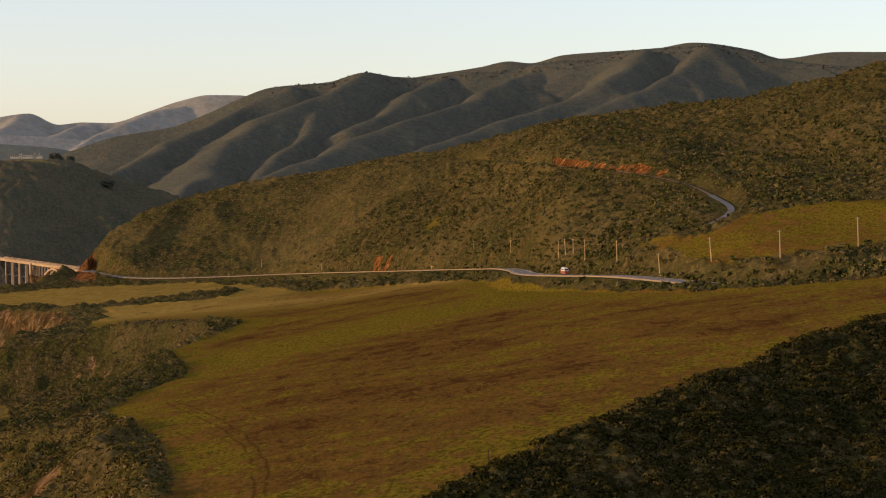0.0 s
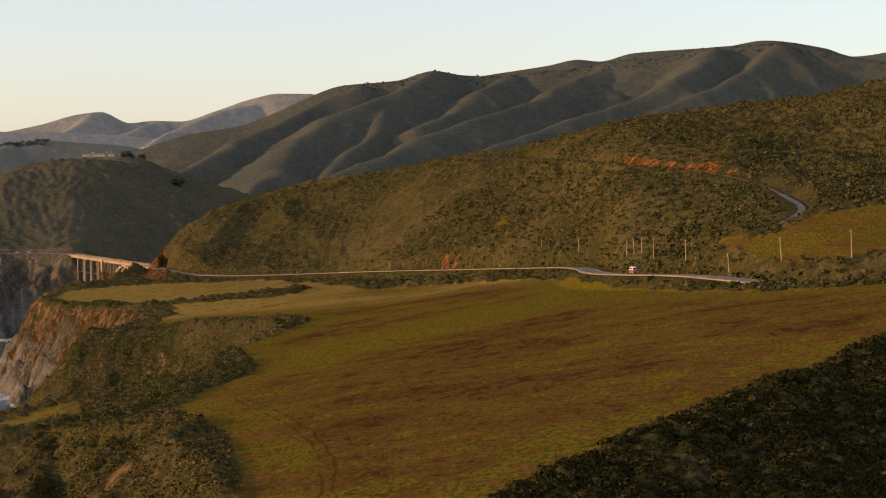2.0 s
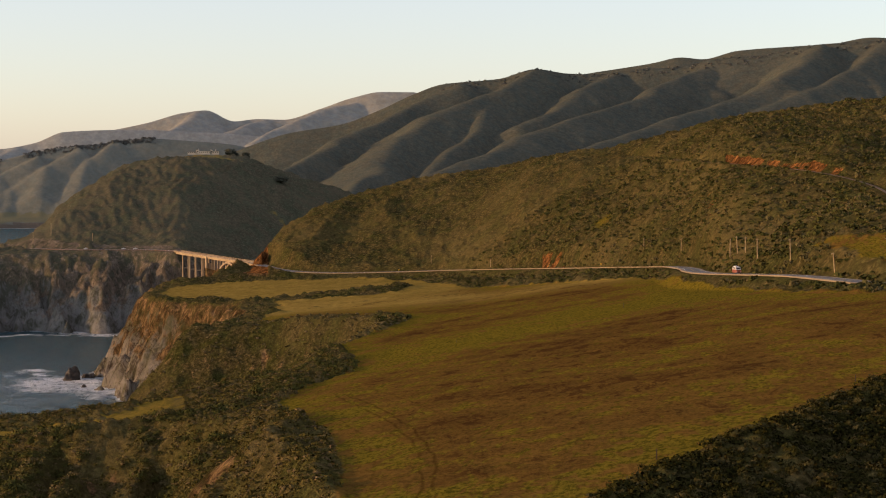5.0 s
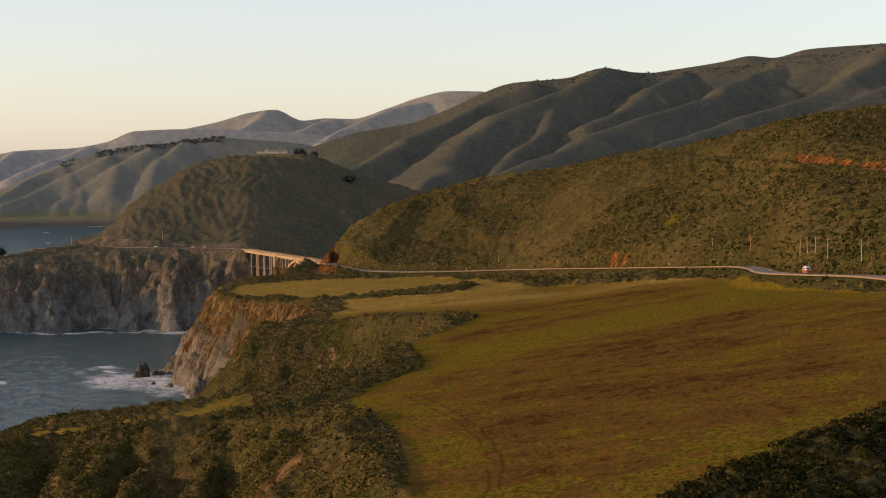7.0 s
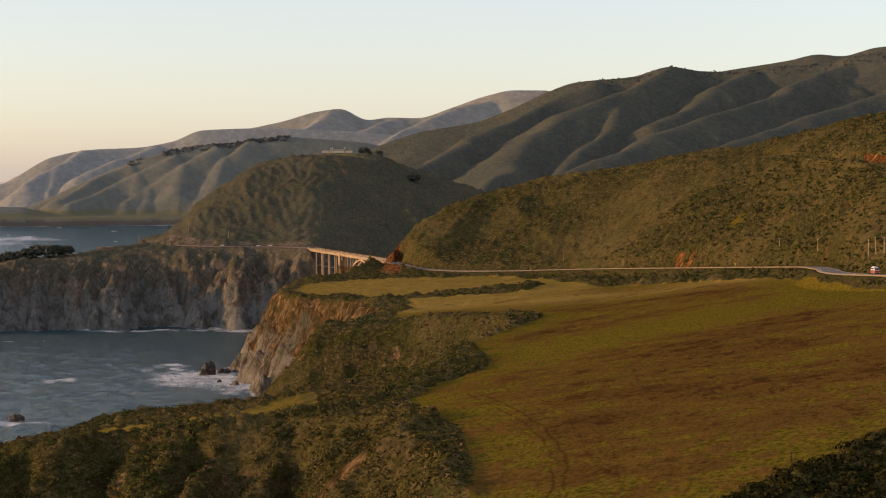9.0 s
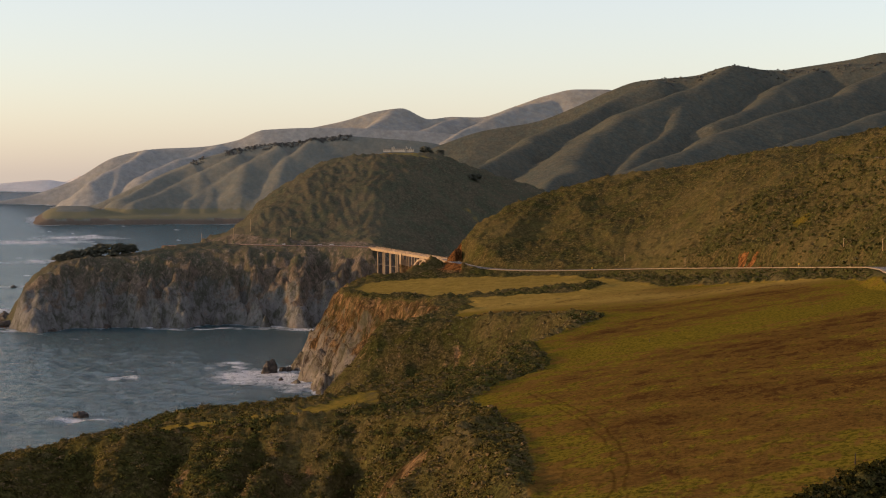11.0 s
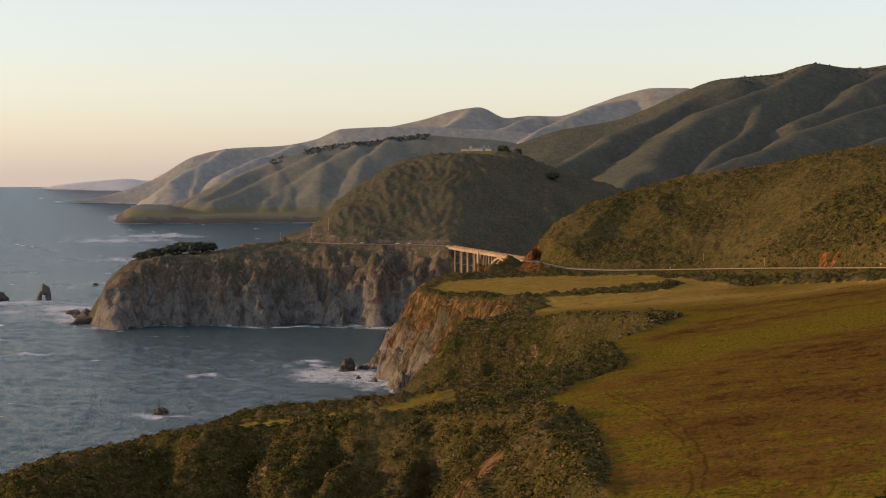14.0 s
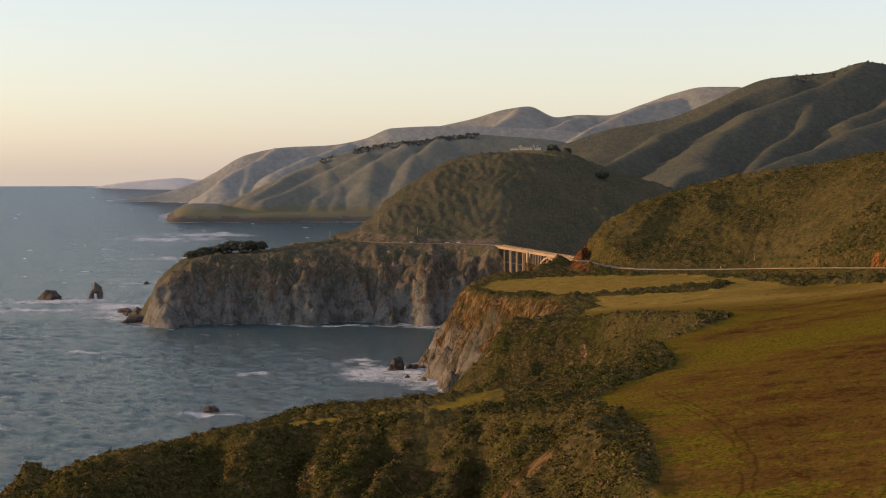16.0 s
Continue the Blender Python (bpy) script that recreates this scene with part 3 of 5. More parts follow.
def cover_of(az, r, x, y, z, land, out, u, ravine, cl, kr, fr, lane):
    """How much meadow, browned or straw-coloured grass and bare earth there is."""
    wob = 5 * fbm(x, y, 30, 3, 201)
    near = r < 1450
    fx, fy = x + wob * 0.5, y + wob
    field = soft(fx, fy, FIELD, 2.0)
    ed, _ = edge_distance(x, y, FIELD)
    meadow = soft(fx, fy, PASTURE, 6.0) * (1 - soft(fx, fy + wob, THICKET, 8.0))
    lawn = 0.85 * smooth(fbm(x, y, 26, 4, 207, 0.6), -0.1, 0.16) * smooth(az, 13, 17) * smooth(out, -5, -12) * (r < 560)
    grass = np.maximum(np.maximum(field, lawn), np.maximum(meadow, soft(fx, fy + wob * 2, UPLAND, 6.0)))
    for a_, r_, wide_, deep_ in ((0.4, 1150, 0.5, 26), (-7.1, 800, 0.4, 14)):
        grass = np.maximum(grass, 0.5 * np.exp(-((az - a_ + 0.01 * (r - r_)) / wide_) ** 2 - ((r - r_) / deep_) ** 2))
    grass = np.where(near & (land <= 1), grass, 0)
    grass = np.where(land == 2, 0.75 * smooth(fbm(x, y, 130, 3, 208), 0.05, 0.3) * smooth(az, 16.5, 14) * (r > kr + 60), grass)
    # the middle of the field has browned; its margins and one band across it are green
    band = np.exp(-((r - (600 - 9 * az)) / 55) ** 2) * smooth(az, 12, 4)
    dry = 0.2 + 0.5 * smooth(ed, 7, 26) - 0.95 * band + 0.15 * smooth(r, 340, 280) + 0.55 * fbm(x, y, 130, 3, 211)
    dry = dry + 1.5 * np.exp(-((az + 0.69) / 0.8) ** 2 - ((r - 277) / 5.0) ** 2)
    dry = np.where(field > 0.3, dry, np.where(az < -5, 0.3, -0.1))
    straw = np.exp(-((r - (905 + 8 * az)) / 60) ** 2) * smooth(az, -3, 0) + 0.3 * soft(fx, fy, PASTURE, 14.0) + 0.6 * smooth(r, 930, 990) * smooth(az, 4, 6) + 0.6 * lawn
    bare = np.zeros(r.shape)
    bare = np.where((land == 0) & (r > 960) & (out > 1), 0.95 - 0.5 * smooth(out, 6, 1), bare)
    spots = smooth(fbm(x, y, 18, 4, 231), 0.3, 0.42)
    wash_ = value_noise((0.85 * x - 0.52 * y) / 7, (0.52 * x + 0.85 * y) / 40, 235) + 0.6 * fbm(x, y, 22, 3, 237)
    bare = np.where((land == 0) & (r <= 960) & (out > 4), 0.14 + 0.5 * spots * smooth(out, 5, 14) * smooth(r, 640, 560) + np.interp(az, [15, 17], [0.2, 0.4]) * smooth(wash_, 0.12, 0.42) * smooth(out, 8, 22) * smooth(r, 600, 540) + 0.16 * smooth(out, 4, 20) * smooth(r, 700, 820), bare)
    for a_, r_, wide, deep in ((17.6, 420, 0.3, 3), (18.3, 416, 0.25, 3), (8.2, 800, 0.2, 8), (12.3, 850, 0.15, 8)):
        bare = np.maximum(bare, (land == 0) * np.exp(-((az - a_) / wide) ** 2 - ((r - r_) / deep) ** 2) * (0.5 + fbm(x, y, 5, 2, 233)))
    bare = np.where((land == 2) & (r < kr + 6), 0.95 - 0.5 * smooth(z + 40 * fbm(x, y, 50, 4, 75, 0.6) - 16 * smooth(az, 20, 16), 28, 62), bare)
    bare = np.where((land == 1) & (az > 12.15), 1.0, bare)
    bare = np.where(land >= 3, np.maximum(bare, 0.04 + 0.12 * smooth(fbm(x, y, 300, 3, 221), 0.1, 0.3)), bare)
    bare = np.where((land == 3) & (z < sea_level(r) + 12), 0.8, bare)
    level_ = (land == 3) * smooth(z - sea_level(r), 11, 14) * smooth(z - sea_level(r), 30, 22) * (r < 4060)
    grass, dry = np.maximum(grass, 0.85 * level_), np.where(level_ > 0, -1.5, dry)
    straw = np.where(land == 3, 0.0, straw)
    # pale rock scars on the mountain and bare scrapes on the hillside
    for a_, r_, wide, deep, k_ in ((8.75, 3130, 0.55, 75, 6), (-10.3, 3000, 0.9, 45, 6), (9.9, 3170, 0.35, 50, 6), (-3.45, 940, 0.22, 55, 1), (0.5, 1395, 0.5, 9, 1)):
        scar = np.exp(-((az - a_) / wide) ** 2 - ((r - r_) / deep) ** 2)
        bare = np.where(land == k_, np.maximum(bare, scar * (0.42 + 1.3 * fbm(x, y, 40 if k_ == 6 else 9, 3, 225))), bare)
    # cut banks and worn verges along the roads
    bank = 0.95 * (smooth(lane["highway"], 6.4, 5.4) + 0.7 * smooth(lane["highway"], 17, 13) * (fbm(x, y, 12, 2, 241) > -0.1) * (land == 1) * (az > 1.7) * (az < 2.5))
    cut = smooth(lane["side"], 8.5, 6.5) * ((az < -3.9) & (az > -7.9) & (lane["side_over"] > 0.2)) * (0.9 + 1.2 * fbm(x, y, 9, 2, 243))
    verge = smooth(lane["side"], 4.5, 3.0) * np.where(az > -8.9, 0.0, 0.25)
    above = smooth(lane["north"], 26, 20) * (z > 80.5) * (fbm(x, y, 40, 2, 245) > -0.15)
    bare = np.maximum(np.maximum(bare, np.maximum(bank, np.maximum(cut, verge))), np.maximum(above * 0.8, smooth(lane["north"], 9, 7)))
    return {"grass": grass, "dry": dry, "straw": straw, "bare": np.clip(bare, 0, 1), "margin": np.where((field > 0.5) & (r < 480), edge_distance(x, y, RUTS, False)[0], 99)}


def steps(*spans):
    rows = []
    for a, b, s in spans:
        rows += list(np.arange(a, b, s))
    return np.array(rows)


RANGES = np.concatenate([steps((0.05, 100, 8), (100, 190, 3), (190, 300, 1.5), (300, 640, 1.8), (640, 1100, 2.6), (1100, 1340, 1.8), (1340, 1640, 4), (1640, 1770, 1.8), (1770, 1800, 3), (1800, 2300, 8), (2300, 3300, 10), (3300, 3860, 14), (3860, 4820, 7)), [4820]])
BEARINGS = np.concatenate([np.arange(-176, -24, 4), np.arange(-24, -17, 0.4), np.arange(-17, 33, 0.08), np.arange(34, 42, 0.4), np.arange(42, 180, 4)])[::-1]
AZ, RR = np.meshgrid(BEARINGS, RANGES)
ZZ, LAND, COVERS = terrain(AZ, RR)


def mesh_from(name, verts, faces, material, smooth_shade=True, attrs=None, normals=None):
    me = bpy.data.meshes.new(name)
    n, k = len(verts), faces.shape[1]
    me.vertices.add(n)
    me.vertices.foreach_set("co", np.asarray(verts, np.float32).ravel())
    me.loops.add(faces.size)
    me.loops.foreach_set("vertex_index", np.asarray(faces, np.int32).ravel())
    me.polygons.add(len(faces))
    me.polygons.foreach_set("loop_start", np.arange(0, faces.size, k, dtype=np.int32))
    me.polygons.foreach_set("use_smooth", np.full(len(faces), smooth_shade))
    for key, values in (attrs or {}).items():
        me.attributes.new(key, "FLOAT", "POINT").data.foreach_set("value", np.asarray(values, np.float32))
    me.update(calc_edges=True)
    if normals is not None:
        me.attributes.new("custom_normal", "FLOAT_VECTOR", "POINT").data.foreach_set("vector", np.asarray(normals, np.float32).ravel())
    me.materials.append(material)
    return new(name, me)


def sheet(name, keep, material):
    """The faces of the terrain that keep marks, as one mesh."""
    rows, cols = AZ.shape
    i, j = np.nonzero(keep)
    jj = (j + 1) % cols
    quads = np.stack([i * cols + j, i * cols + jj, (i + 1) * cols + jj, (i + 1) * cols + j], 1)
    used, inverse = np.unique(quads, return_inverse=True)
    x, y = plan(AZ.ravel()[used], RR.ravel()[used])
    verts = np.stack([x, y, ZZ.ravel()[used]], 1)
    return mesh_from(name, verts, inverse.reshape(quads.shape)[:, ::-1], material, True, {k: v.ravel()[used] for k, v in COVERS.items()})


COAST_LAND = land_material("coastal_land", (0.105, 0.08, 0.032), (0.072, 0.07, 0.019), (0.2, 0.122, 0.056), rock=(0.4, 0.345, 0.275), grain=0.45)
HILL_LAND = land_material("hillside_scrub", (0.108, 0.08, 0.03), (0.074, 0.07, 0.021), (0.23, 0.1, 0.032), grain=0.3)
# Headland colours are greyed and low in contrast to stand for haze.
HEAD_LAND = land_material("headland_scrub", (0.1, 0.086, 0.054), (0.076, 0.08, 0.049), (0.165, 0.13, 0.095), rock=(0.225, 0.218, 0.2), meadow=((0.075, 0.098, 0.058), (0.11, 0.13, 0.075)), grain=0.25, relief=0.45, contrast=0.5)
# Far coast, outer hills and peaks: haze is mixed into the base colours.
SHORE_LAND = land_material("far_coast_hazed_scrub", (0.156, 0.154, 0.124), (0.14, 0.148, 0.126), (0.12, 0.1, 0.078), meadow=((0.12, 0.115, 0.07), (0.16, 0.148, 0.09)), grain=0.05, relief=0.2, contrast=0.2)
OUTER_LAND = land_material("outer_hills_hazed_grass", (0.262, 0.258, 0.23), (0.236, 0.242, 0.225), (0.28, 0.258, 0.22), grain=0.04, relief=0.15, contrast=0.25)
PEAK_LAND = land_material("far_peaks_hazed_grass", (0.262, 0.246, 0.204), (0.23, 0.233, 0.212), (0.29, 0.25, 0.2), grain=0.03, relief=0.15, contrast=0.25)
# Mountain: some bluish haze is put into the scrub's own colour.
MOUNT_LAND = land_material("mountain_hazed_scrub", (0.094, 0.091, 0.067), (0.076, 0.084, 0.068), (0.2, 0.16, 0.12), grain=0.12, relief=0.2, contrast=0.35)

# Capes: a base colour this pale holds the sea haze too.
CAPE_LAND = land_material("far_capes_hazed_grass", (0.56, 0.52, 0.475), (0.53, 0.51, 0.47), (0.56, 0.51, 0.46), grain=0.03, relief=0.1, contrast=0.15)

face_land = np.minimum(LAND[:-1, :], LAND[1:, :])
lift = ZZ - sea_level(RR)
top = np.maximum(np.maximum(lift[:-1, :], lift[1:, :]), np.maximum(np.roll(lift, -1, 1)[:-1, :], np.roll(lift, -1, 1)[1:, :]))
wet = top < -6
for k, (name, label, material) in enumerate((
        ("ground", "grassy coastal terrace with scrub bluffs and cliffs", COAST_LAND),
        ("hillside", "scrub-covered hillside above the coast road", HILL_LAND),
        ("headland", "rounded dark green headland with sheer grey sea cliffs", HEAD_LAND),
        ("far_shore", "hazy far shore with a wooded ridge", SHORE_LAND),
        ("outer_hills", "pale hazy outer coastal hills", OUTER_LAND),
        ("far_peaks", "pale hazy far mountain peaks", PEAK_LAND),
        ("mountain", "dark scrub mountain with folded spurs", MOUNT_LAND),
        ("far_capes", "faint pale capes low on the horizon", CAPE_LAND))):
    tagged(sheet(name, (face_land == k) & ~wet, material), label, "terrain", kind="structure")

# the sea
k = Net("sea_water", 0.2, 0.5)
k.p.inputs["IOR"].default_value = 1.33
swell = k.noise(0.02, 3, 0.5, k.stretch((0.4, 1, 1), 15))
chop = k.noise(0.19, 7, 0.7, k.stretch((1.3, 1, 1), 12), 0.3)
ripple = k.noise(0.45, 5, 0.65, k.stretch((1, 0.7, 1), 30))
k.bump(k.math("ADD", k.math("MULTIPLY", swell, 1.0), k.math("ADD", k.math("MULTIPLY", chop, 1.3), k.math("MULTIPLY", ripple, 0.7))), 1.0, 11.0)
foam = k.math("MULTIPLY", k.attr("foam"), k.span(k.noise(0.16, 9, 0.8, None, 0.8), 0.39, 0.52), True)
k.l.new(k.span(foam, 0, 1, 0.2, 0.8), k.p.inputs["Roughness"])
SEA = k.done(k.mix(foam, (0.038, 0.1, 0.122), (0.85, 0.88, 0.9)))

ROCKS = [(30.96, 2066, 32, 11), (29.44, 2072, 15, 9), (27.95, 1765, 34, 12), (28.45, 1850, 24, 5), (28.25, 1815, 20, 5), (28.05, 1735, 30, 6), (27.4, 1735, 22, 7), (25.48, 1069, 11, 3.5), (18.94, 1283, 13, 10.5), (18.5, 1290, 6, 4), (18.3, 1290, 8, 4.5),
         (18.1, 1318, 5, 3), (27.7, 2330, 9, 3), (27.2, 2400, 9, 3), (24.6, 1690, 14, 4), (26.4, 1665, 10, 3), (18.55, 1236, 4, 2), (17.6, 1228, 5, 2.5)]
SURF = [(30.5, 2040, 4.0, 34), (31.5, 1905, 3.0, 22), (28.9, 1935, 2.2, 60), (28.6, 1845, 2.5, 60), (28.3, 1770, 2.2, 40), (19.0, 1262, 2.4, 55), (18.4, 1238, 2.2, 50), (17.9, 1215, 1.6, 40), (19.6, 1290, 1.8, 22), (19.9, 1272, 1.6, 16), (25.4, 1062, 2.0, 14), (23.9, 1260, 0.8, 10),
        (27.0, 2360, 3.2, 30), (24.2, 2600, 1.6, 26), (26.5, 2950, 3.5, 40), (26.8, 3450, 2.6, 60), (25.5, 3560, 2.0, 60), (20.2, 1330, 0.9, 8), (17.3, 1225, 1.4, 50), (18.2, 1205, 1.6, 34), (15.6, 1500, 0.9, 60), (16.6, 1610, 1.6, 30), (20.2, 1268, 0.7, 14), (27.5, 1690, 1.6, 30), (29.6, 2050, 1.6, 30), (29.9, 1450, 1.2, 10), (31.0, 1280, 0.8, 8), (17.5, 1632, 1.8, 16), (19.0, 1656, 1.6, 14), (20.6, 1664, 1.2, 12), (16.2, 1585, 1.2, 24), (22.5, 1650, 1.2, 10)]
sr_ = np.concatenate([np.arange(150, 560, 25), np.arange(560, 1780, 3.8), np.arange(1780, 2600, 10), np.arange(2600, 4841, 18)])
sa_ = np.concatenate([np.arange(-180, 14, 6), np.arange(14, 34, 0.1), np.arange(34, 180, 6)])[::-1]
SA, SR = np.meshgrid(sa_, sr_)
sx, sy = plan(SA, SR)
sz = terrain(SA, SR)[0] - sea_level(SR)
shallow = 1.2 * smooth(sz, -11.5, -4) * smooth(SR, 900, 1200) * (0.6 + fbm(sx, sy, 60, 3, 401))
SAW, SRW = SA + 0.9 * fbm(sx, sy, 34, 4, 403, 0.6), SR + 46 * fbm(sx, sy, 40, 4, 407, 0.6)
for a_, r_, wide_, deep_ in SURF:
    shallow = np.maximum(shallow, (1.7 + 3.2 * fbm(sx, sy, 30, 4, 405, 0.65)) * np.exp(-((SAW - a_) / (wide_ * 0.42)) ** 2 - ((SRW - r_) / (deep_ * 0.65)) ** 2))
shallow = np.maximum(shallow, 0.5 * smooth(fbm(sx * 0.5, sy, 26, 4, 411), 0.55, 0.68))
calm = 1 - 0.35 * smooth(SA, 23, 19) * smooth(SR, 1200, 1400)
waves = (1.7 * fbm(sx * 0.7, sy, 8, 2, 421, 0.6) + 0.5 * fbm(sx * 0.6, sy, 45, 2, 431)) * calm * smooth(SR, 2600, 2100) + 2.0 * fbm(sx * 0.7, sy, 38, 2, 441, 0.6) * smooth(SR, 1800, 2500) * smooth(SR, 4600, 3600)
rows_, cols_ = SA.shape
i_, j_ = np.nonzero(np.ones((rows_ - 1, cols_), bool))
quads = np.stack([i_ * cols_ + j_, i_ * cols_ + (j_ + 1) % cols_, (i_ + 1) * cols_ + (j_ + 1) % cols_, (i_ + 1) * cols_ + j_], 1)
sea = mesh_from("sea", np.stack([sx, sy, sea_level(SR) + waves], -1).reshape(-1, 3), quads[:, ::-1], SEA, True, {"foam": shallow.ravel()})
tagged(sea, "choppy grey-blue evening ocean with white surf", "sea", kind="structure")


# ---- helpers for things ----
def part(name, bm, material, parent=None, label="", shade=False):
    """Links a bmesh as one mesh object, under a thing or a part."""
    me = bpy.data.meshes.new(name)
    bm.normal_update()
    bm.to_mesh(me)
    bm.free()
    for p in me.polygons:
        p.use_smooth = shade
    me.materials.append(material)
    ob = new(name, me)
    ob.parent = parent
    return tagged(ob, label)


def box(bm, size, at=(0, 0, 0), turn=(0, 0, 0), bevel=0.0):
    got = bmesh.ops.create_cube(bm, size=1.0, matrix=pose(*at, *turn) @ Matrix.Diagonal((*size, 1)))
    if bevel:
        bmesh.ops.bevel(bm, geom=list({e for v in got["verts"] for e in v.link_edges}), offset=bevel, segments=2, affect="EDGES", profile=0.5)
    return bm


def rod(bm, a, b, r0, r1=None, sides=8):
    a, b = Vector(a), Vector(b)
    m = Matrix.Translation((a + b) / 2) @ (b - a).to_track_quat("Z", "Y").to_matrix().to_4x4()
    bmesh.ops.create_cone(bm, cap_ends=True, segments=sides, radius1=r0, radius2=r0 if r1 is None else r1, depth=(b - a).length, matrix=m)
    return bm


def thing(name, m, label, category, group="", kind=""):
    ob = new(name)
    ob.matrix_world = m
    return tagged(ob, label, category, group, kind)


def ground_at(az, r):
    return float(terrain(np.array([float(az)]), np.array([float(r)]))[0][0])


def spot(az, r, up=0.0, turn=0.0):
    x, y = plan(az, r)
    return pose(float(x), float(y), ground_at(az, r) + up, 0, 0, turn)


# ---- roads ----
k = Net("asphalt", 0.85, 0.3)
tar = k.mix(k.span(k.noise(0.4, 5), 0.35, 0.65), (0.06, 0.057, 0.055), (0.105, 0.1, 0.095))
k.bump(k.noise(12, 3), 0.3, 0.02)
ASPHALT = k.done(k.mix(k.span(k.noise(0.03, 4), 0.5, 0.7), tar, (0.13, 0.12, 0.11)))
LINE_WHITE = plain("road_paint_white", (0.6, 0.6, 0.58), 0.6)
LINE_YELLOW = plain("road_paint_yellow", (0.5, 0.3, 0.04), 0.6)
GRAVEL = plain("gravel_verge", (0.3, 0.22, 0.13), 0.95, vary=0.3, size=0.6)

RED_SOIL = plain("red_road_soil", (0.19, 0.105, 0.065), 0.95, vary=0.4, size=0.6)


def ribbon(name, line, offset, width, up, material, parent=None, thick=0.15):
    way = np.gradient(line[:, :2], axis=0)
    way /= np.linalg.norm(way, axis=1)[:, None]
    side = np.stack([-way[:, 1], way[:, 0]], 1)
    rows = []
    for o, z in ((offset - width / 2, -thick), (offset - width / 2, 0), (offset + width / 2, 0), (offset + width / 2, -thick)):
        rows.append(np.column_stack([line[:, :2] + side * o, line[:, 2] + up + z]))
    v = np.stack(rows, 1).reshape(-1, 3)
    n = len(line)
    f = [(4 * i + c, 4 * i + c + 1, 4 * i + 5 + c, 4 * i + 4 + c) for i in range(n - 1) for c in range(3)]
    ob = mesh_from(name, v, np.array(f), material, False)
    ob.parent = parent
    return ob


shore_part = HIGHWAY_LINE[np.hypot(HIGHWAY_LINE[:, 0], HIGHWAY_LINE[:, 1]) < 1508]
for name, line, wide, label in (("highway", shore_part, 7.4, "grey asphalt coast road with pale gravel verges"), ("north_road", NORTH_LINE, 7.4, "asphalt road cut into the headland slope")):
    edging = GRAVEL if name == "highway" else RED_SOIL
    road = tagged(ribbon(name, line, 0, wide, 0.25, ASPHALT, None, 0.5), label, "road", kind="structure")
    for o in (-wide / 2 - 0.85, wide / 2 + 0.85):
        ribbon("verge", line, o, 1.6, 0.22, edging, road, 0.5)
    for o in (-wide / 2 + 0.3, wide / 2 - 0.3):
        ribbon("edge_line", line, o, 0.14, 0.262, LINE_WHITE, road, 0.004)
    ribbon("centre_line", line, 0, 0.26, 0.262, LINE_YELLOW, road, 0.004)
TRACK_DIRT = plain("track_dirt", (0.11, 0.07, 0.035), 0.95, vary=0.4, size=0.6)
paved = SIDE_LINE[: int(len(SIDE_LINE) * 0.15)]
tagged(ribbon("side_road", paved, 0, 2.8, 0.1, ASPHALT), "narrow paved side road winding up the hillside", "road", kind="structure")
tagged(ribbon("dirt_track", SIDE_LINE[len(paved) - 1:], 0, 1.6, -0.1, TRACK_DIRT), "pale dirt track along the orange cut bank", "track", kind="structure")

# ---- bridge ----
k = Net("old_concrete", 0.85, 0.3)
wash = k.noise(0.25, 6, 0.6, k.stretch((1, 1, 0.2)))
k.bump(k.noise(3, 5), 0.3, 0.05)
CONCRETE = k.done(k.ramp(wash, (0.3, (0.22, 0.155, 0.09)), (0.55, (0.38, 0.28, 0.165)), (0.75, (0.46, 0.35, 0.22))))
B0, B1 = np.array([*plan(15.3, 1708), 80.0]), np.array([*plan(12.7, 1501), 78.2])
along = (B1 - B0) / np.linalg.norm(B1 - B0)
SPAN = 236.0
turn_z = math.degrees(math.atan2(along[1], along[0]))
tilt = -math.degrees(math.asin(along[2]))
bridge = thing("arch_bridge", pose(*B0, 0, tilt, turn_z), "long concrete open-spandrel arch bridge on tall slender piers", "bridge")
part("deck", box(bmesh.new(), (SPAN, 8.4, 0.7), (SPAN / 2 - 2, 0, -0.55), bevel=0.05), CONCRETE, bridge)
part("roadway", box(bmesh.new(), (SPAN, 7.2, 0.1), (SPAN / 2 - 2, 0, -0.15)), ASPHALT, bridge, "grey asphalt roadway")
for s in (-1, 1):
    part("girder", box(bmesh.new(), (SPAN, 0.6, 1.7), (SPAN / 2 - 2, s * 2.9, -1.7), bevel=0.04), CONCRETE, bridge)
    rail = part("parapet", box(bmesh.new(), (SPAN, 0.22, 0.28), (SPAN / 2 - 2, s * 4.05, 0.86), bevel=0.03), CONCRETE, bridge)
    part("kerb", box(bmesh.new(), (SPAN, 0.35, 0.3), (SPAN / 2 - 2, s * 4.0, -0.06)), CONCRETE, bridge)
    bm = bmesh.new()
    box(bm, (0.28, 0.2, 0.72), (0, s * 4.05, 0.42))
    baluster = part("baluster", bm, CONCRETE, rail)
    for i in range(1, 140):
        c = baluster.copy()
        scene.collection.objects.link(c)
        c.location.x = i * 1.65
ARCH0, ARCH1, SPRING, CROWN = 112.0, 212.0, -38.0, -3.4


def arch_z(s):
    u = (s - (ARCH0 + ARCH1) / 2) / ((ARCH1 - ARCH0) / 2)
    return CROWN + (SPRING - CROWN) * u * u


def foot_at(s):
    p = B0 + along * s
    r = math.hypot(p[0], p[1])
    a = math.degrees(math.atan2(-p[0], p[1]))
    return max(ground_at(a, r), -1.0) - p[2] - 0.6


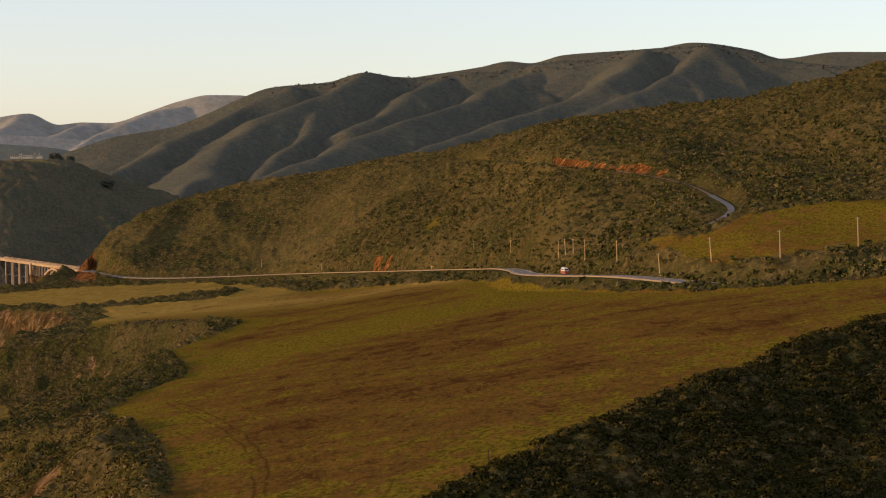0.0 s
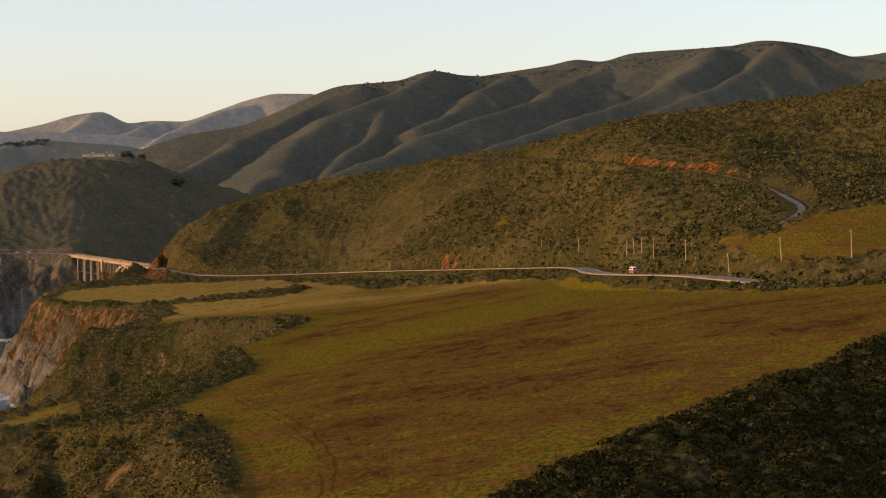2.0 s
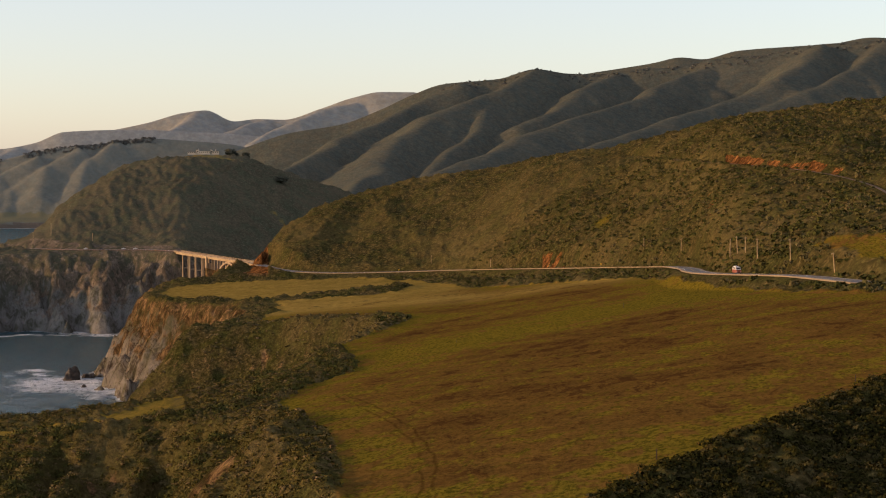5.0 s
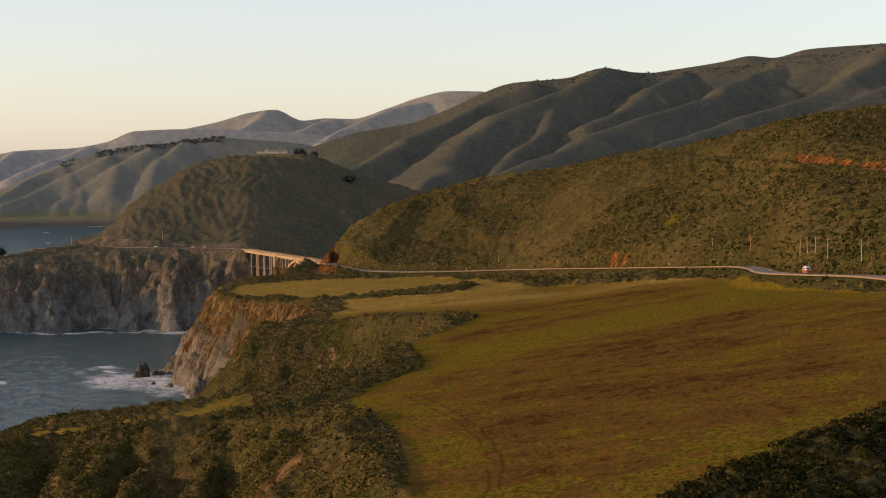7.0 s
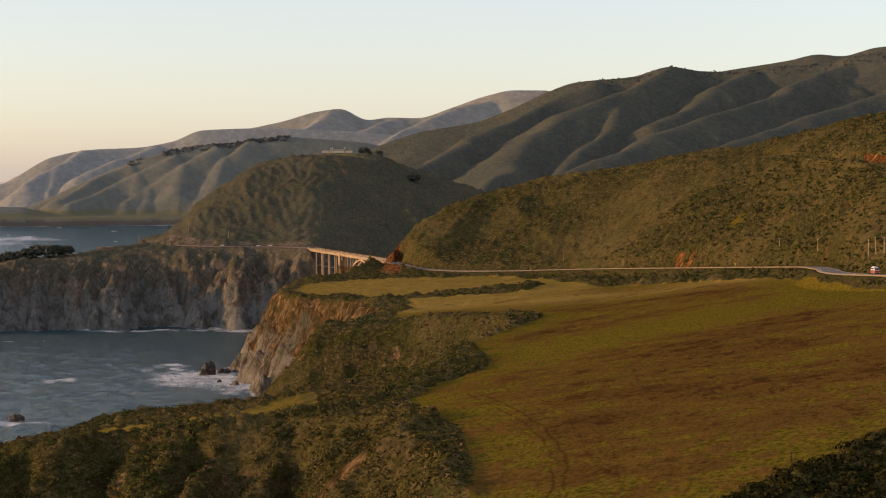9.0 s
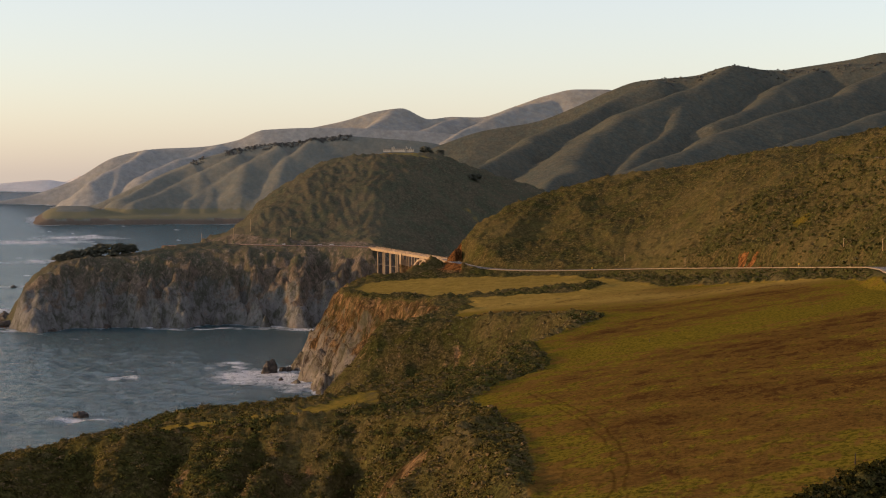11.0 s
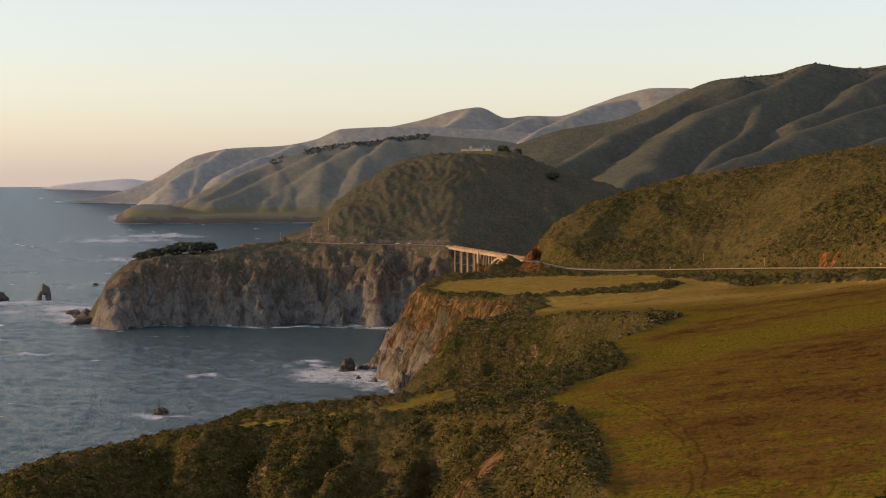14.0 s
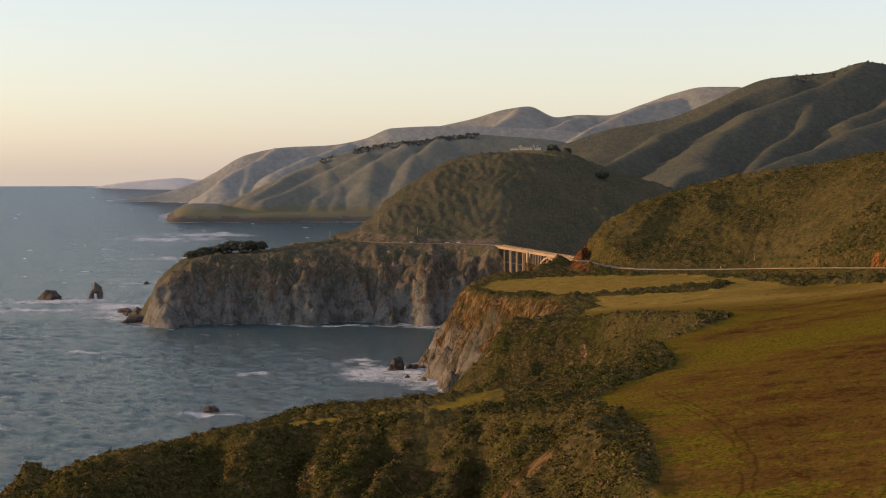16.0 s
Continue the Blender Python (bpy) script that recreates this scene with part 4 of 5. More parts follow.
for s in (2, 26, 48, 68, 90):
    low = foot_at(s)
    pier = part("pier", box(bmesh.new(), (1.6, 7.0, 0.9), (s, 0, -2.6), bevel=0.05), CONCRETE, bridge)
    for side in (-2.9, 2.9):
        bm = bmesh.new()
        box(bm, (1.25, 1.25, -low - 2.6), (s, side, (low - 2.6) / 2), bevel=0.08)
        part("column", bm, CONCRETE, pier)
    for z in np.arange(-16, low, -15):
        part("strut", box(bmesh.new(), (0.8, 5.0, 0.9), (s, 0, float(z))), CONCRETE, pier)
for s in (101, 216):
    low = foot_at(s)
    tower = part("tower", box(bmesh.new(), (4.6, 9.2, 1.1), (s, 0, -2.5), bevel=0.06), CONCRETE, bridge)
    for side in (-3.6, 3.6):
        bm = bmesh.new()
        box(bm, (4.2, 1.9, -low), (s, side, low / 2 + 0.4), bevel=0.1)
        box(bm, (1.4, 2.3, -low - 3), (s, side, low / 2 - 2), bevel=0.1)
        part("tower_leg", bm, CONCRETE, tower)
    part("tower_panel", box(bmesh.new(), (1.0, 5.4, max(4.0, -low - 8)), (s, 0, low / 2 - 3)), CONCRETE, tower)
for side in (-2.9, 2.9):
    bm = bmesh.new()
    n, rings = 40, []
    for i in range(n + 1):
        s = ARCH0 + (ARCH1 - ARCH0) * i / n
        deep = 1.6 + 1.1 * abs(2 * i / n - 1)
        z = arch_z(s)
        rings.append([bm.verts.new((s, side + a, z + b)) for a, b in ((-0.7, -deep / 2), (0.7, -deep / 2), (0.7, deep / 2), (-0.7, deep / 2))])
    for a, b in zip(rings[:-1], rings[1:]):
        for c in range(4):
            bm.faces.new((a[c], a[(c + 1) % 4], b[(c + 1) % 4], b[c]))
    bm.faces.new(rings[0][::-1]), bm.faces.new(rings[-1])
    part("arch_rib", bm, CONCRETE, bridge)
for i in range(13):
    s = ARCH0 + 4 + i * (ARCH1 - ARCH0 - 8) / 12
    z = arch_z(s)
    if z > -4.2:
        continue
    bent = part("bent", box(bmesh.new(), (0.9, 6.6, 0.6), (s, 0, -2.7)), CONCRETE, bridge)
    for side in (-2.9, 2.9):
        part("column", box(bmesh.new(), (0.8, 0.8, -z - 2.4), (s, side, (z - 2.4) / 2), bevel=0.04), CONCRETE, bent)

# ---- utility poles ----
POLE_WOOD = plain("weathered_pole", (0.42, 0.3, 0.16), 0.9, vary=0.4, size=3)
INSULATOR = plain("insulator_glass", (0.3, 0.32, 0.3), 0.3)
CABLE = plain("cable", (0.02, 0.02, 0.02), 0.6)


def utility_pole(m, tall, lean, label):
    pole = thing("utility_pole", m @ pose(0, 0, 0, lean[0], lean[1]), label, "utility pole", "poles along the road")
    part("shaft", rod(bmesh.new(), (0, 0, -0.8), (0, 0, tall), 0.24, 0.16, 10), POLE_WOOD, pole)
    arm = part("crossarm", box(bmesh.new(), (1.3, 0.12, 0.16), (0, 0.14, tall - 0.5), bevel=0.02), POLE_WOOD, pole)
    for x in (-0.55, 0.55):
        part("insulator", rod(bmesh.new(), (x, 0.14, tall - 0.42), (x, 0.14, tall - 0.18), 0.06, 0.04), INSULATOR, arm)
    return pole


POLES = [(-4.09, 735, 7.5, 1), (-4.35, 722, 7.5, -4), (-4.62, 715, 7.5, -1), (-5.03, 683, 9.0, -1), (-6.16, 638, 9.3, -1.5), (-7.66, 588, 8.3, -5), (-9.44, 567, 8.2, -5), (-11.8, 543, 9.4, -2), (-14.42, 541, 9.4, -2), (-2.4, 905, 6.5, 0), (-1.1, 985, 6.5, 0), (4.3, 1250, 6.5, 0), (6.4, 1325, 6.5, 0),
         (20.2, 1830, 12, 0), (19.6, 1835, 14, 1), (21.3, 1868, 11, 0), (18.2, 1790, 10, 0)]
for a, r, tall, lean in POLES:
    utility_pole(spot(a, r, 0, a + 20), tall, (0, lean), "leaning weathered wooden utility pole" if abs(lean) > 3 else "weathered wooden utility pole with crossarm beside the road")

# ---- fence posts, gate, sign ----
POST = plain("dark_post_wood", (0.045, 0.03, 0.02), 0.9, vary=0.4, size=6)
GREY_WOOD = plain("grey_rail_wood", (0.32, 0.27, 0.22), 0.9, vary=0.4, size=5)


def fence_post(m, tall, material, label):
    bm = rod(bmesh.new(), (0, 0, -0.3), (0, 0, tall), 0.09, 0.075, 7)
    rod(bm, (0, 0, tall), (0, 0, tall + 0.04), 0.075, 0.03, 7)
    ob = part("fence_post", bm, material)
    ob.matrix_world = m
    return tagged(ob, label, "fence post", "posts round the field")


for a, r, tall in ((-1.64, 230, 1.45), (-8.41, 291, 1.2), (9.4, 505, 1.3), (-0.41, 609, 1.6), (5.5, 560, 1.1)):
    fence_post(spot(a, r), tall, POST, "dark wooden fence post standing in the field")
for i in range(14):
    a = -10.0 - i * 0.42
    fence_post(spot(a, 512 - i * 2.5 + 2 * math.sin(i * 2.1)), 1.3, GREY_WOOD, "grey wooden fence post beside the roadside brush")
for a, r in ((-10.72, 508), (-11.49, 503)):
    gate = thing("ranch_gate", spot(a, r, 0, a + 8), "pale grey wooden rail gate at the field edge", "gate", "gates at the field edge")
    for x in (-1.7, 1.7):
        part("gate_post", rod(bmesh.new(), (x, 0, -0.3), (x, 0, 1.7), 0.12, 0.11), GREY_WOOD, gate)
    for z in (0.5, 0.9, 1.35):
        part("rail", box(bmesh.new(), (3.5, 0.07, 0.14), (0, -0.1, z), bevel=0.01), GREY_WOOD, gate)
SIGN_YELLOW = plain("sign_yellow", (0.6, 0.36, 0.03), 0.5)
SIGN_POST = plain("galvanised_post", (0.35, 0.35, 0.34), 0.5, 0.6)
for a, r in ((7.55, 1313), (0.4, 1012)):
    sign = thing("road_sign", spot(a, r, 0, a), "yellow diamond road sign on a metal post", "road sign")
    part("post", rod(bmesh.new(), (0, 0, -0.3), (0, 0, 2.6), 0.05), SIGN_POST, sign)
    part("panel", box(bmesh.new(), (1.0, 0.03, 1.0), (0, -0.07, 2.5), (0, 45, 0), 0.01), SIGN_YELLOW, sign, "yellow diamond panel")

# ---- camper van on the road ----
VAN_WHITE = plain("van_paint_white", (0.62, 0.6, 0.57), 0.35, vary=0.08)
VAN_BAND = plain("van_paint_rust", (0.28, 0.08, 0.04), 0.4, vary=0.15)
GLASS_DARK = plain("dark_glass", (0.015, 0.018, 0.02), 0.08, spec=0.6, vary=0.1)
RUBBER = plain("tyre_rubber", (0.015, 0.015, 0.015), 0.9)
RIM_METAL = plain("steel_rim", (0.4, 0.4, 0.4), 0.35, 0.9)
LAMP_RED = plain("lamp_red", (0.4, 0.02, 0.015), 0.3)
LAMP_CLEAR = plain("lamp_clear", (0.75, 0.74, 0.7), 0.2)


def vehicle(m, name, long, wide, tall, paint, lower, label, category, van=True):
    v = thing(name, m, label, category, "vehicles on the road")
    h = tall - 0.35
    bm = box(bmesh.new(), (wide, long, h * 0.55), (0, 0, 0.35 + h * 0.275), bevel=0.12)
    part("body", bm, lower, v)
    bm = bmesh.new()
    back, front = (-long * 0.48, long * 0.30) if van else (-long * 0.36, long * 0.22)
    lo, hi = 0.35 + h * 0.55, tall
    pts = [(-1, back, lo), (1, back, lo), (1, front + 0.5, lo), (-1, front + 0.5, lo), (-0.88, back + 0.15, hi), (0.88, back + 0.15, hi), (0.88, front - 0.2, hi), (-0.88, front - 0.2, hi)]
    vs = [bm.verts.new((a * wide / 2 * 0.97, b, c)) for a, b, c in pts]
    for f in ((3, 2, 1, 0), (4, 5, 6, 7), (0, 1, 5, 4), (1, 2, 6, 5), (2, 3, 7, 6), (3, 0, 4, 7)):
        bm.faces.new([vs[i] for i in f])
    bmesh.ops.bevel(bm, geom=bm.edges[:], offset=0.07, segments=2, affect="EDGES", profile=0.5)
    part("cabin", bm, paint, v)
    mid = (lo + hi) / 2
    part("rear_window", box(bmesh.new(), (wide * 0.72, 0.05, (hi - lo) * 0.55), (0, back + 0.06, mid), (-6, 0, 0)), GLASS_DARK, v)
    part("windscreen", box(bmesh.new(), (wide * 0.8, 0.05, (hi - lo) * 0.75), (0, front + 0.17, mid), (35, 0, 0)), GLASS_DARK, v)
    for s in (-1, 1):
        part("side_window", box(bmesh.new(), (0.05, (front - back) * 0.7, (hi - lo) * 0.5), (s * wide * 0.462, (front + back) / 2, mid), (0, s * 5, 0)), GLASS_DARK, v)
        part("tail_lamp", box(bmesh.new(), (0.18, 0.06, 0.3), (s * wide * 0.4, -long / 2 - 0.01, 0.95)), LAMP_RED, v)
        part("headlamp", box(bmesh.new(), (0.3, 0.06, 0.2), (s * wide * 0.36, long / 2 + 0.01, 0.8)), LAMP_CLEAR, v)
        for y in (-long * 0.31, long * 0.31):
            tyre = part("wheel", rod(bmesh.new(), (s * (wide / 2 - 0.24), y, 0.34), (s * (wide / 2 + 0.01), y, 0.34), 0.34, None, 18), RUBBER, v)
            part("rim", rod(bmesh.new(), (s * (wide / 2), y, 0.34), (s * (wide / 2 + 0.03), y, 0.34), 0.2, None, 14), RIM_METAL, tyre)
    for y in (-long / 2, long / 2):
        part("bumper", box(bmesh.new(), (wide * 0.96, 0.14, 0.2), (0, y, 0.5), bevel=0.03), GLASS_DARK, v)
    return v


def on_road(line, r, side, back=False):
    d = np.hypot(line[:, 0], line[:, 1])
    i = int(np.argmin(np.abs(d - r)))
    way = line[min(i + 1, len(line) - 1)] - line[max(i - 1, 0)]
    t = math.degrees(math.atan2(way[1], way[0])) - 90 + (180 if back else 0)
    p = line[i] + np.array([way[1], -way[0], 0]) / np.hypot(way[0], way[1]) * side
    return pose(p[0], p[1], p[2] + 0.25, 0, 0, t)


van = vehicle(on_road(HIGHWAY_LINE, 664, -1.9), "camper_van", 5.4, 2.1, 2.75, VAN_WHITE, VAN_BAND, "white-topped rust-red camper van driving on the road", "van")
part("roof_box", box(bmesh.new(), (1.3, 2.2, 0.35), (0, -0.6, 2.9), bevel=0.08), VAN_WHITE, van)
CAR_SILVER = plain("car_paint_silver", (0.5, 0.5, 0.5), 0.3, 0.5, vary=0.08)
CAR_DARK = plain("car_paint_dark", (0.03, 0.035, 0.045), 0.3, vary=0.1)
for r, side, back, paint in ((1752, 1.8, False, CAR_SILVER), (1758, 1.8, True, CAR_DARK), (1748, 4.6, False, CAR_SILVER), (1764, 4.6, False, CAR_SILVER)):
    vehicle(on_road(NORTH_LINE, r, side, back), "parked_car", 4.4, 1.8, 1.5, paint, paint, "small car standing on the headland road", "car", False)

# ---- house on the headland ----
STUCCO = plain("cream_stucco", (0.5, 0.45, 0.36), 0.9, vary=0.15, size=0.5)
ROOF = plain("flat_roof_gravel", (0.2, 0.17, 0.14), 0.9)
house = thing("house", spot(14.38, 2140, 1.8, 10) @ Matrix.Diagonal((0.75, 0.75, 0.75, 1)), "low cream stucco house with flat roofs on the hilltop", "house")
for x, y, w, d, h in ((-20, 0, 14, 9, 2.8), (-10, 1, 5, 8, 6.2), (2, 0, 20, 10, 3.8), (14, 1, 3, 6, 5.6), (21, 0, 11, 9, 3.4)):
    wall = part("wall", box(bmesh.new(), (w, d, h + 2), (x, y, h / 2 - 1), bevel=0.05), STUCCO, house)
    part("roof", box(bmesh.new(), (w + 0.8, d + 0.8, 0.35), (x, y, h + 0.17), bevel=0.05), ROOF, house)
    for i in range(max(1, int(w // 3.2))):
        cx = x - w / 2 + (i + 0.5) * w / max(1, int(w // 3.2))
        win = part("window", box(bmesh.new(), (1.9, 0.12, 1.6), (cx, y - d / 2 - 0.03, h * 0.55)), STUCCO, house)
        part("pane", box(bmesh.new(), (1.6, 0.06, 1.3), (cx, y - d / 2 - 0.08, h * 0.55)), GLASS_DARK, win)
for x, h in ((-9, 7.8), (13, 7.6), (21, 6.4)):
    part("chimney", box(bmesh.new(), (1.1, 1.1, 2.6), (x, 1, h - 0.8), bevel=0.05), STUCCO, house)


# ---- plants ----
def leafy(name, low, high, old, grain=1.6):
    k = Net(name, 1.0, 0.0)
    tint, fine = k.attr("tint"), k.noise(grain, 4, 0.7)
    c = k.mix(k.span(fine, 0.3, 0.7), low, high)
    c = k.mix(k.span(tint, 0.6, 0.95), c, old)
    c = k.mix(k.span(k.rand(), 0.0, 1.0, 0.0, 0.25), c, tuple(v * 0.6 for v in low))
    return k.done(c)


def sprigs(rng, count, leaf, lobes=4, spread=0.6, squash=0.75):
    """One plant's form: sprigs of foliage over several rounded lobes, uneven and with gaps."""
    centre = np.stack([rng.uniform(-1, 1, lobes) * spread, rng.uniform(-1, 1, lobes) * spread, rng.uniform(0.1, 0.45, lobes)], 1)
    centre[0] = (0, 0, 0.3)
    of = rng.integers(0, lobes, count)
    a, up = rng.uniform(0, 6.283, count), rng.uniform(-0.25, 1.0, count)
    flat = np.sqrt(np.clip(1 - up * up, 0, 1))
    out = np.stack([np.cos(a) * flat, np.sin(a) * flat, up], 1)
    p = centre[of] + out * rng.uniform(0.38, 0.62, (count, 1)) * np.array([1, 1, squash])
    n = out + rng.normal(0, 0.28, (count, 3))
    n /= np.linalg.norm(n, axis=1)[:, None]
    s = np.cross(n, rng.normal(0, 1, (count, 3)))
    s /= np.linalg.norm(s, axis=1)[:, None]
    w = np.cross(n, s)
    size = leaf * rng.uniform(0.6, 1.3, (count, 1))
    v = np.stack([p + s * size * 0.75, p - s * size * 0.4 + w * size * 0.55, p - s * size * 0.4 - w * size * 0.55], 1)
    # the plant is shaded as one soft mass: each sprig leans with the crown's own roundness
    round_ = out * np.array([1, 1, 0.8]) + 0.5 * p + rng.normal(0, 0.16, (count, 3)) + np.array([0, 0, 0.25])
    round_ /= np.linalg.norm(round_, axis=1)[:, None]
    return v.reshape(-1, 3), np.arange(count * 3).reshape(-1, 3), np.repeat(round_, 3, 0)


def scatter(name, az, r, size, forms, material, rng, sink=0.15, tall=1.0):
    """Many plants on the ground as one mesh."""
    z = terrain(az, r)[0]
    x, y = plan(az, r)
    pick = rng.integers(0, len(forms), len(az))
    turn = rng.uniform(0, 6.283, len(az))
    tint = rng.uniform(0, 1, len(az))
    vs, fs, ts, ns, n = [], [], [], [], 0
    for i, (v, f, q) in enumerate(forms):
        m = np.nonzero(pick == i)[0]
        if not len(m):
            continue
        c, s = np.cos(turn[m])[:, None], np.sin(turn[m])[:, None]
        k = size[m][:, None]
        p = np.stack([(v[:, 0] * c - v[:, 1] * s) * k + x[m][:, None], (v[:, 0] * s + v[:, 1] * c) * k + y[m][:, None], (v[:, 2] * tall - sink) * k + z[m][:, None]], -1)
        vs.append(p.reshape(-1, 3))
        ns.append(np.stack([q[:, 0] * c - q[:, 1] * s, q[:, 0] * s + q[:, 1] * c, np.broadcast_to(q[:, 2], (len(m), len(q)))], -1).reshape(-1, 3))
        fs.append((f[None] + (np.arange(len(m)) * len(v))[:, None, None]).reshape(-1, 3) + n)
        ts.append(np.repeat(tint[m], len(v)))
        n += p.shape[0] * p.shape[1]
    return mesh_from(name, np.concatenate(vs), np.concatenate(fs), material, True, {"tint": np.concatenate(ts)}, np.concatenate(ns))


def sown(rng, count, a0, a1, r0, r1, test, grain=14.0, seed=500):
    """Places drawn evenly over a stretch of the plan, kept where test says so, thinned in patches."""
    az = rng.uniform(a0, a1, count)
    r = np.sqrt(rng.uniform(r0 * r0, r1 * r1, count))
    z, land, cover = terrain(az, r)
    x, y = plan(az, r)
    thin = fbm(x, y, grain, 3, seed) > rng.uniform(-0.75, 0.1, count)
    lanes = np.minimum(np.minimum(by_road(x, y, HIGHWAY_LINE)[0], by_road(x, y, SIDE_LINE)[0] + np.where(az > -8.9, 6.0, 0.0)), by_road(x, y, NORTH_LINE)[0])
    ok = test(az, r, z, land, cover) & thin & (lanes > np.where(land == 0, 9.5, 8.0)) & (z > sea_level(r) + 6)
    return az[ok], r[ok]


rng = np.random.default_rng(7)
NEAR = [sprigs(rng, 42, 0.28, 5) for _ in range(12)]
LOW = [sprigs(rng, 18, 0.44, 4) for _ in range(12)]
BIG = [sprigs(rng, 130, 0.19, 8, 0.75) for _ in range(8)]
MID = [sprigs(rng, 22, 0.46, 3) for _ in range(10)]
FAR = [sprigs(rng, 13, 0.6, 3, 0.5) for _ in range(10)]
SCRUB = leafy("scrub_leaves", (0.05, 0.042, 0.012), (0.116, 0.094, 0.025), (0.155, 0.11, 0.054))
# Ravine brush: part of the ravine's shade is in this darker leaf colour.
RAVINE_SHADE_LEAVES = leafy("ravine_shaded_leaves", (0.014, 0.014, 0.004), (0.044, 0.041, 0.011), (0.06, 0.052, 0.022))
GREEN_SCRUB = leafy("roadside_leaves", (0.036, 0.038, 0.011), (0.095, 0.092, 0.026), (0.13, 0.102, 0.045))
SPUR_SAGE = leafy("spur_sage_leaves", (0.072, 0.058, 0.024), (0.145, 0.114, 0.044), (0.17, 0.13, 0.07), 0.9)
SAGE = leafy("hillside_sage", (0.1, 0.08, 0.03), (0.155, 0.125, 0.044), (0.18, 0.135, 0.06), 0.8)
# Leaves on distant land: greyed and lifted in colour, standing for haze.
DARK_LEAVES = leafy("cypress_leaves", (0.05, 0.053, 0.038), (0.11, 0.112, 0.08), (0.115, 0.112, 0.08), 0.8)
HEAD_LEAVES = leafy("headland_hazed_leaves", (0.13, 0.122, 0.085), (0.17, 0.16, 0.112), (0.115, 0.1, 0.072), 0.8)
FAR_LEAVES = leafy("distant_hazed_leaves", (0.085, 0.086, 0.078), (0.11, 0.11, 0.1), (0.12, 0.115, 0.1), 0.3)


def open_scrub(az, r, z, land, cover):
    return (land == 0) & (cover["grass"] < 0.45) & (cover["bare"] < 0.55)


def sizes(n, low, high):
    """Mostly small plants, a few large ones."""
    return low + (high - low) * rng.uniform(0, 1, n) ** 2.2


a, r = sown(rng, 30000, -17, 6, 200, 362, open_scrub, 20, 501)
tagged(scatter("ravine_scrub", a, r, sizes(len(a), 0.6, 1.5), NEAR, RAVINE_SHADE_LEAVES, rng), "dense dark coyote brush filling the shaded ravine", "shrubs", kind="stuff")
a, r = sown(rng, 86000, 7, 32.8, 205, 555, lambda az, r, z, land, c: open_scrub(az, r, z, land, c) & ((az < 14) | (r < 532)) & (z > 153 - 0.2 * r), 16, 511)
tagged(scatter("bluff_scrub", a, r, sizes(len(a), 0.38, 1.15), LOW, SCRUB, rng, sink=0.26, tall=0.85), "low olive coastal scrub on the bluffs", "shrubs", kind="stuff")
# taller dark brush in clumps along the bluff's crest and in the head of the gully
a, r = sown(rng, 10500, 8, 30, 372, 640, lambda az, r, z, land, c: open_scrub(az, r, z, land, c) & (fbm(*plan(az, r), 24, 2, 515) > np.where(((az < 12.6) & (r > 450)) | ((az > 13.9) & (az < 16.6) & (r > 375) & (r < 448)), -0.4, 0.2)), 30, 513)
tagged(scatter("tall_brush", a, r, sizes(len(a), 1.0, 2.6), BIG, GREEN_SCRUB, rng, sink=0.22), "taller dark green brush in clumps on the bluff", "shrubs", kind="stuff")
a, r = sown(rng, 30000, 4, 17.5, 640, 1400, lambda az, r, z, land, c: open_scrub(az, r, z, land, c) & ((r < 950) | (az > 12.2) | (rng.uniform(0, 1, len(r)) < 0.35)), 26, 521)
tagged(scatter("spur_scrub", a, r, np.where(r < 950, 1.0, 0.7) * sizes(len(a), 0.6, 1.6), FAR, SPUR_SAGE, rng, tall=0.8), "brown and olive scrub on the far spur and mesa edges", "shrubs", kind="stuff")
a, r = sown(rng, 26000, -17, 8.2, 440, 1290, lambda az, r, z, land, c: (land <= 1) & (c["grass"] < 0.4) & (c["bare"] < 0.5), 26, 531)
tagged(scatter("roadside_scrub", a, r, np.interp(r, [480, 900], [1.25, 1.0]) * sizes(len(a), 1.0, 2.4), MID, GREEN_SCRUB, rng), "dark green brush between the field and the road", "shrubs", kind="stuff")
a, r = sown(rng, 68000, -16.5, 12.3, 570, 1660, lambda az, r, z, land, c: (land == 1) & (c["grass"] < 0.4) & (c["bare"] < 0.6), 45, 541)
tagged(scatter("hillside_scrub", a, r, np.interp(r, [570, 1500], [0.62, 1.05]) * sizes(len(a), 0.75, 1.8), FAR, SAGE, rng, sink=0.22, tall=0.5), "brown and olive sage scrub covering the hillside", "shrubs", kind="stuff")
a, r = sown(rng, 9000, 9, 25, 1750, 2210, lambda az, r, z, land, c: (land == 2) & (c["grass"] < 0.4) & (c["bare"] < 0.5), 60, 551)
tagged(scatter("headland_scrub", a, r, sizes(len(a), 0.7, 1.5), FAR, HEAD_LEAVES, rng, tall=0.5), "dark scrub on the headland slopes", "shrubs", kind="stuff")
# a hedge of darker brush along an old track
a = np.interp(np.linspace(0, 1, 90), [0, 0.2, 0.45, 0.7, 1], [-11.2, -11.94, -12.89, -13.83, -15.2]) + rng.normal(0, 0.03, 90)
r = np.interp(-a, [11.2, 11.94, 12.89, 13.83, 15.2], [1110, 1063, 987, 897, 800]) + rng.normal(0, 3, 90)
tagged(scatter("track_hedge", a, r, rng.uniform(1.8, 3.6, 90), MID, GREEN_SCRUB, rng), "line of dark brush along an old hillside track", "shrubs", kind="stuff")
